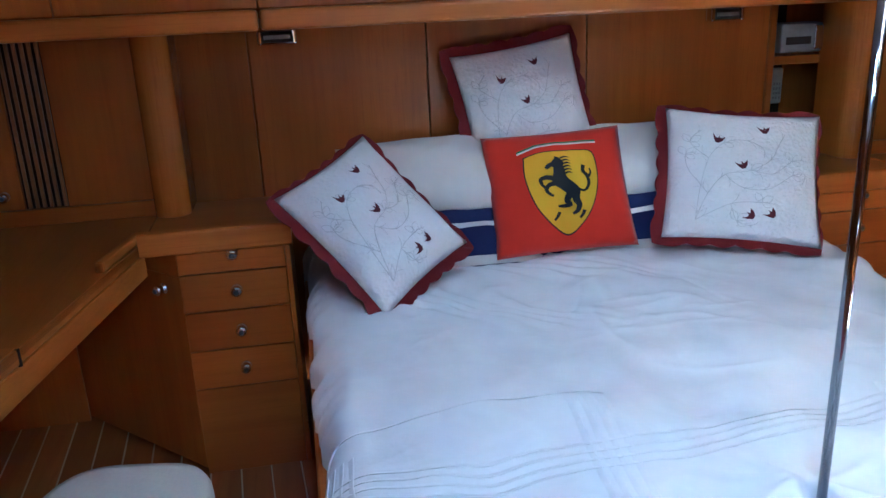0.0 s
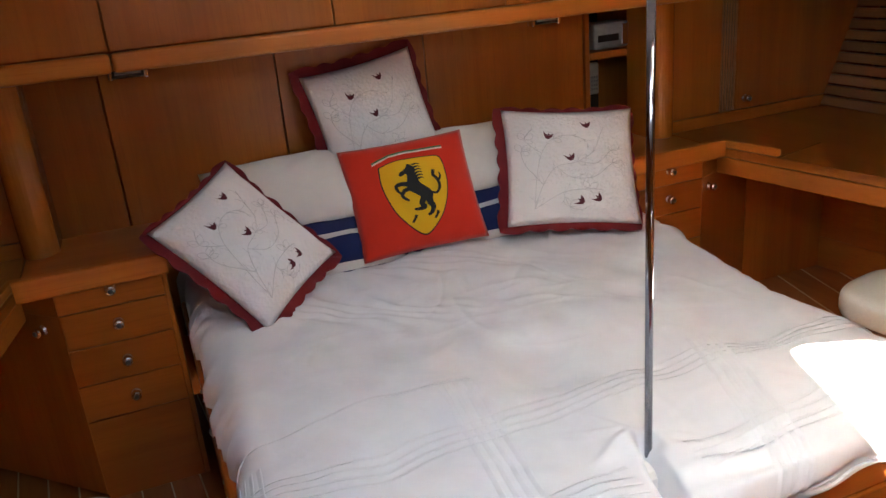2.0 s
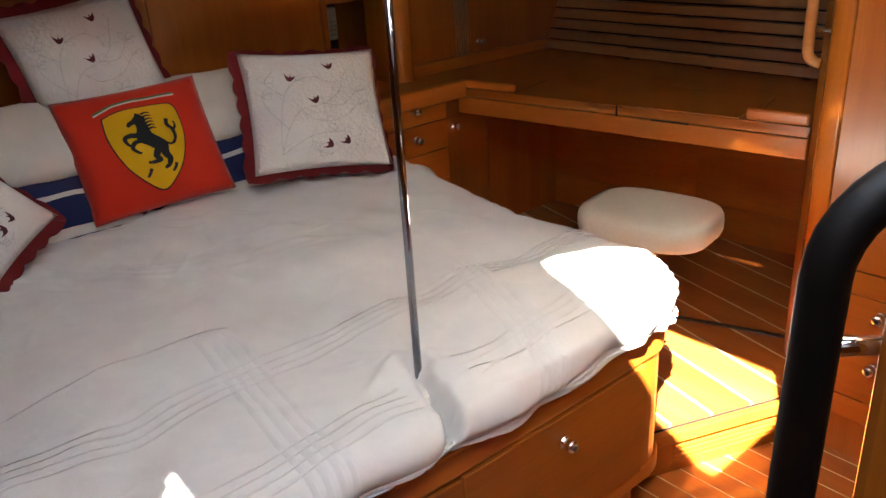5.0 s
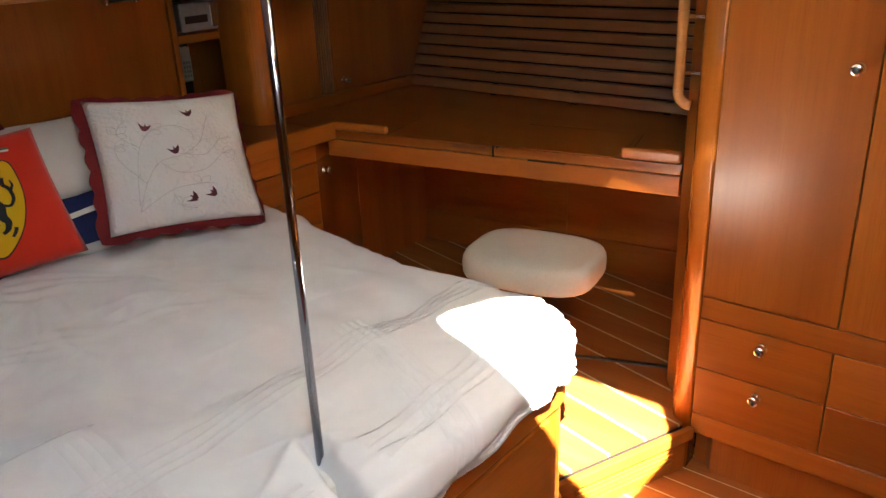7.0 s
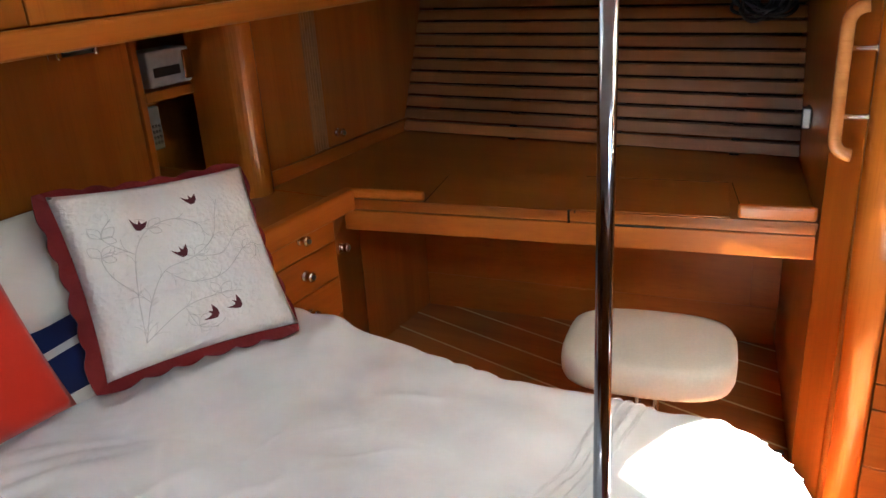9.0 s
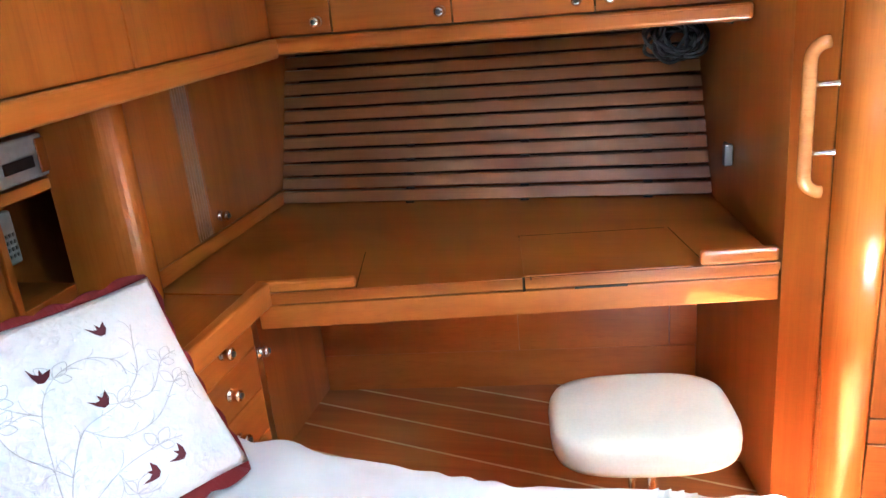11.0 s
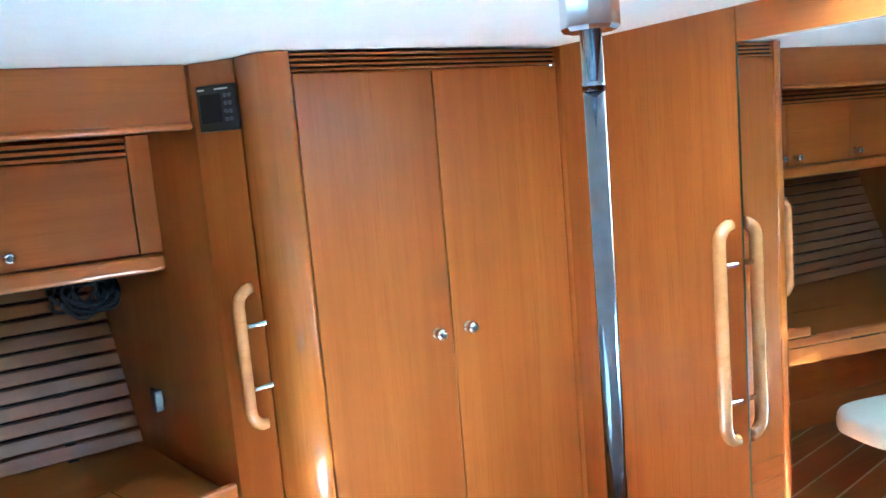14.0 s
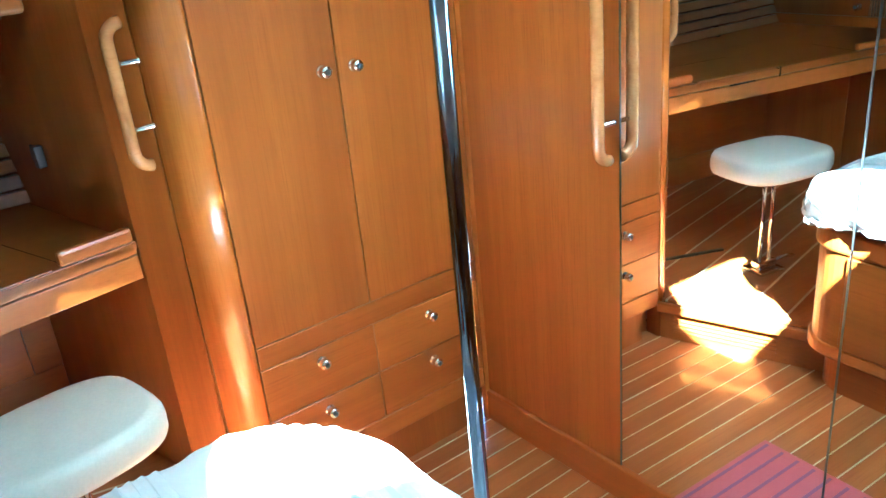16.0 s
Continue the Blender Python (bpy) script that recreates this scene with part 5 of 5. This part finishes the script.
# instrument on the wardrobe's end panel
inst = thing("instrument_display", "black square instrument display with round buttons", "display")
inst.matrix_world = wall_face(1.331, -0.1205, 1.788, 126) @ Matrix.Scale(0.9, 4)
part("case", box(-0.058, 0.058, -0.056, 0.056, 0.0, 0.018, 0.005), M_BLACKPLASTIC, inst)
part("screen", box(-0.046, 0.016, -0.036, 0.034, 0.018, 0.0195, 0.0005, 1), M_SCREEN, inst, "grey blank display")
part("bar", box(-0.05, -0.03, 0.043, 0.047, 0.018, 0.0188), M_WHITEP, inst)
part("bar", box(0.0, 0.04, 0.043, 0.047, 0.018, 0.0188), M_WHITEP, inst)
for i in range(4):
    for dx in (0.03, 0.043):
        b = part("button", lathe([(0, 0), (0.0052, 0), (0.0052, 0.002), (0.004, 0.003), (0, 0.003)], 12), M_DARKMETAL, inst, "", True)
        b.matrix_local = pose(dx, 0.028 - i * 0.019, 0.0178)

sock = thing("switch", "small dark wall switch with a steel plate", "switch")
sock.matrix_world = wall_face(1.80, SHEER(1.80) + 0.0005, 1.04, 99)
part("plate", box(-0.05, 0.0, -0.024, 0.024, 0.0, 0.008, 0.003), M_BLACKPLASTIC, sock)
part("rocker", box(0.004, 0.03, -0.03, 0.03, 0.0, 0.024, 0.004), M_DARKMETAL, sock)
part("key", box(-0.035, -0.012, -0.015, 0.015, 0.008, 0.014, 0.002), M_DARKMETAL, sock)

cable = thing("coiled_cable", "coil of black cable hung under the side lockers", "cable")
rng = random.Random(3)
for k in range(18):
    cx_, cy_, cz_ = 1.80 + rng.uniform(-0.02, 0.02), 0.155 + rng.uniform(-0.02, 0.02), 1.362 + rng.uniform(-0.012, 0.008)
    ra_, rb_ = rng.uniform(0.035, 0.072), rng.uniform(0.024, 0.048)
    tl = rng.uniform(-0.4, 0.4)
    pts = [(cx_ + 0.03 * math.sin(a * 2 + k) + rb_ * 0.4 * math.sin(a), cy_ + ra_ * math.cos(a), cz_ + rb_ * math.sin(a) + tl * 0.04 * math.cos(a)) for a in [2 * math.pi * i / 26 for i in range(27)]]
    part("loop", tube(pts, 0.0052, 7), M_BLACKPLASTIC, cable, "", True)
part("plug", tube([(1.79, 0.07, 1.41), (1.79, 0.03, 1.405), (1.78, 0.0 + 0.012, 1.4)], 0.009, 8), M_BLACKPLASTIC, cable)
part("hook", tube([(1.81, 0.15, 1.418), (1.81, 0.15, 1.38)], 0.003, 6), M_STEEL, cable)

# dark floor strip across the raised sole
strip = finish("floor_strip", wall_prism((1.335, 0.3), (1.47, -0.045), 0.02, UP, UP + 0.006, 0.002), M_DARKMETAL)
tagged(strip, "dark metal strip set across the raised floor", "trim", kind="structure")

# rug on the lower sole
rug = thing("rug", "pink woven rug with blue stripes on the floor", "rug")
part("weave", box(-0.78, 0.55, -0.9, -0.48, 0.0005, 0.008, 0.003), M_RUG, rug)
for k in range(26):
    x = 0.53 - k * 0.05
    part("stripe", box(x - 0.005, x + 0.005, -0.885, -0.495, 0.0078, 0.009, 0.0005, 1), M_RUGBLUE, rug)

# grab rail on the post at the entrance
post_ = thing("entrance_post", "dark wooden post with a leather-wrapped grab rail", "post", kind="structure")
part("post", box(-0.412, -0.386, -0.985, -0.96, 0.0, 1.31, 0.008), M_TRIMZ, post_)
gx_, gy_, top_z = -0.43, -0.938, 1.38
pts = [(gx_ + 0.075, gy_ - 0.05, top_z + 0.004)]
for i in range(9):
    a = radians(90 * i / 8)
    pts.append((gx_ + 0.055 * (1 - math.sin(a)), gy_ - 0.035 * (1 - math.sin(a)), top_z - 0.055 * (1 - math.cos(a))))
pts += [(gx_ - 0.003, gy_, 1.2), (gx_ - 0.005, gy_, 0.9), (gx_ - 0.005, gy_, 0.75)]
part("grip", tube(pts, 0.0125, 14), M_DARKWOOD, post_, "dark leather-wrapped grip", True)
for z in (1.285, 0.85):
    part("rod", tube([(gx_, gy_, z), (-0.4, -0.96, z - 0.002)], 0.0055, 12), M_CHROME, post_, "chrome stand-off rod", True)
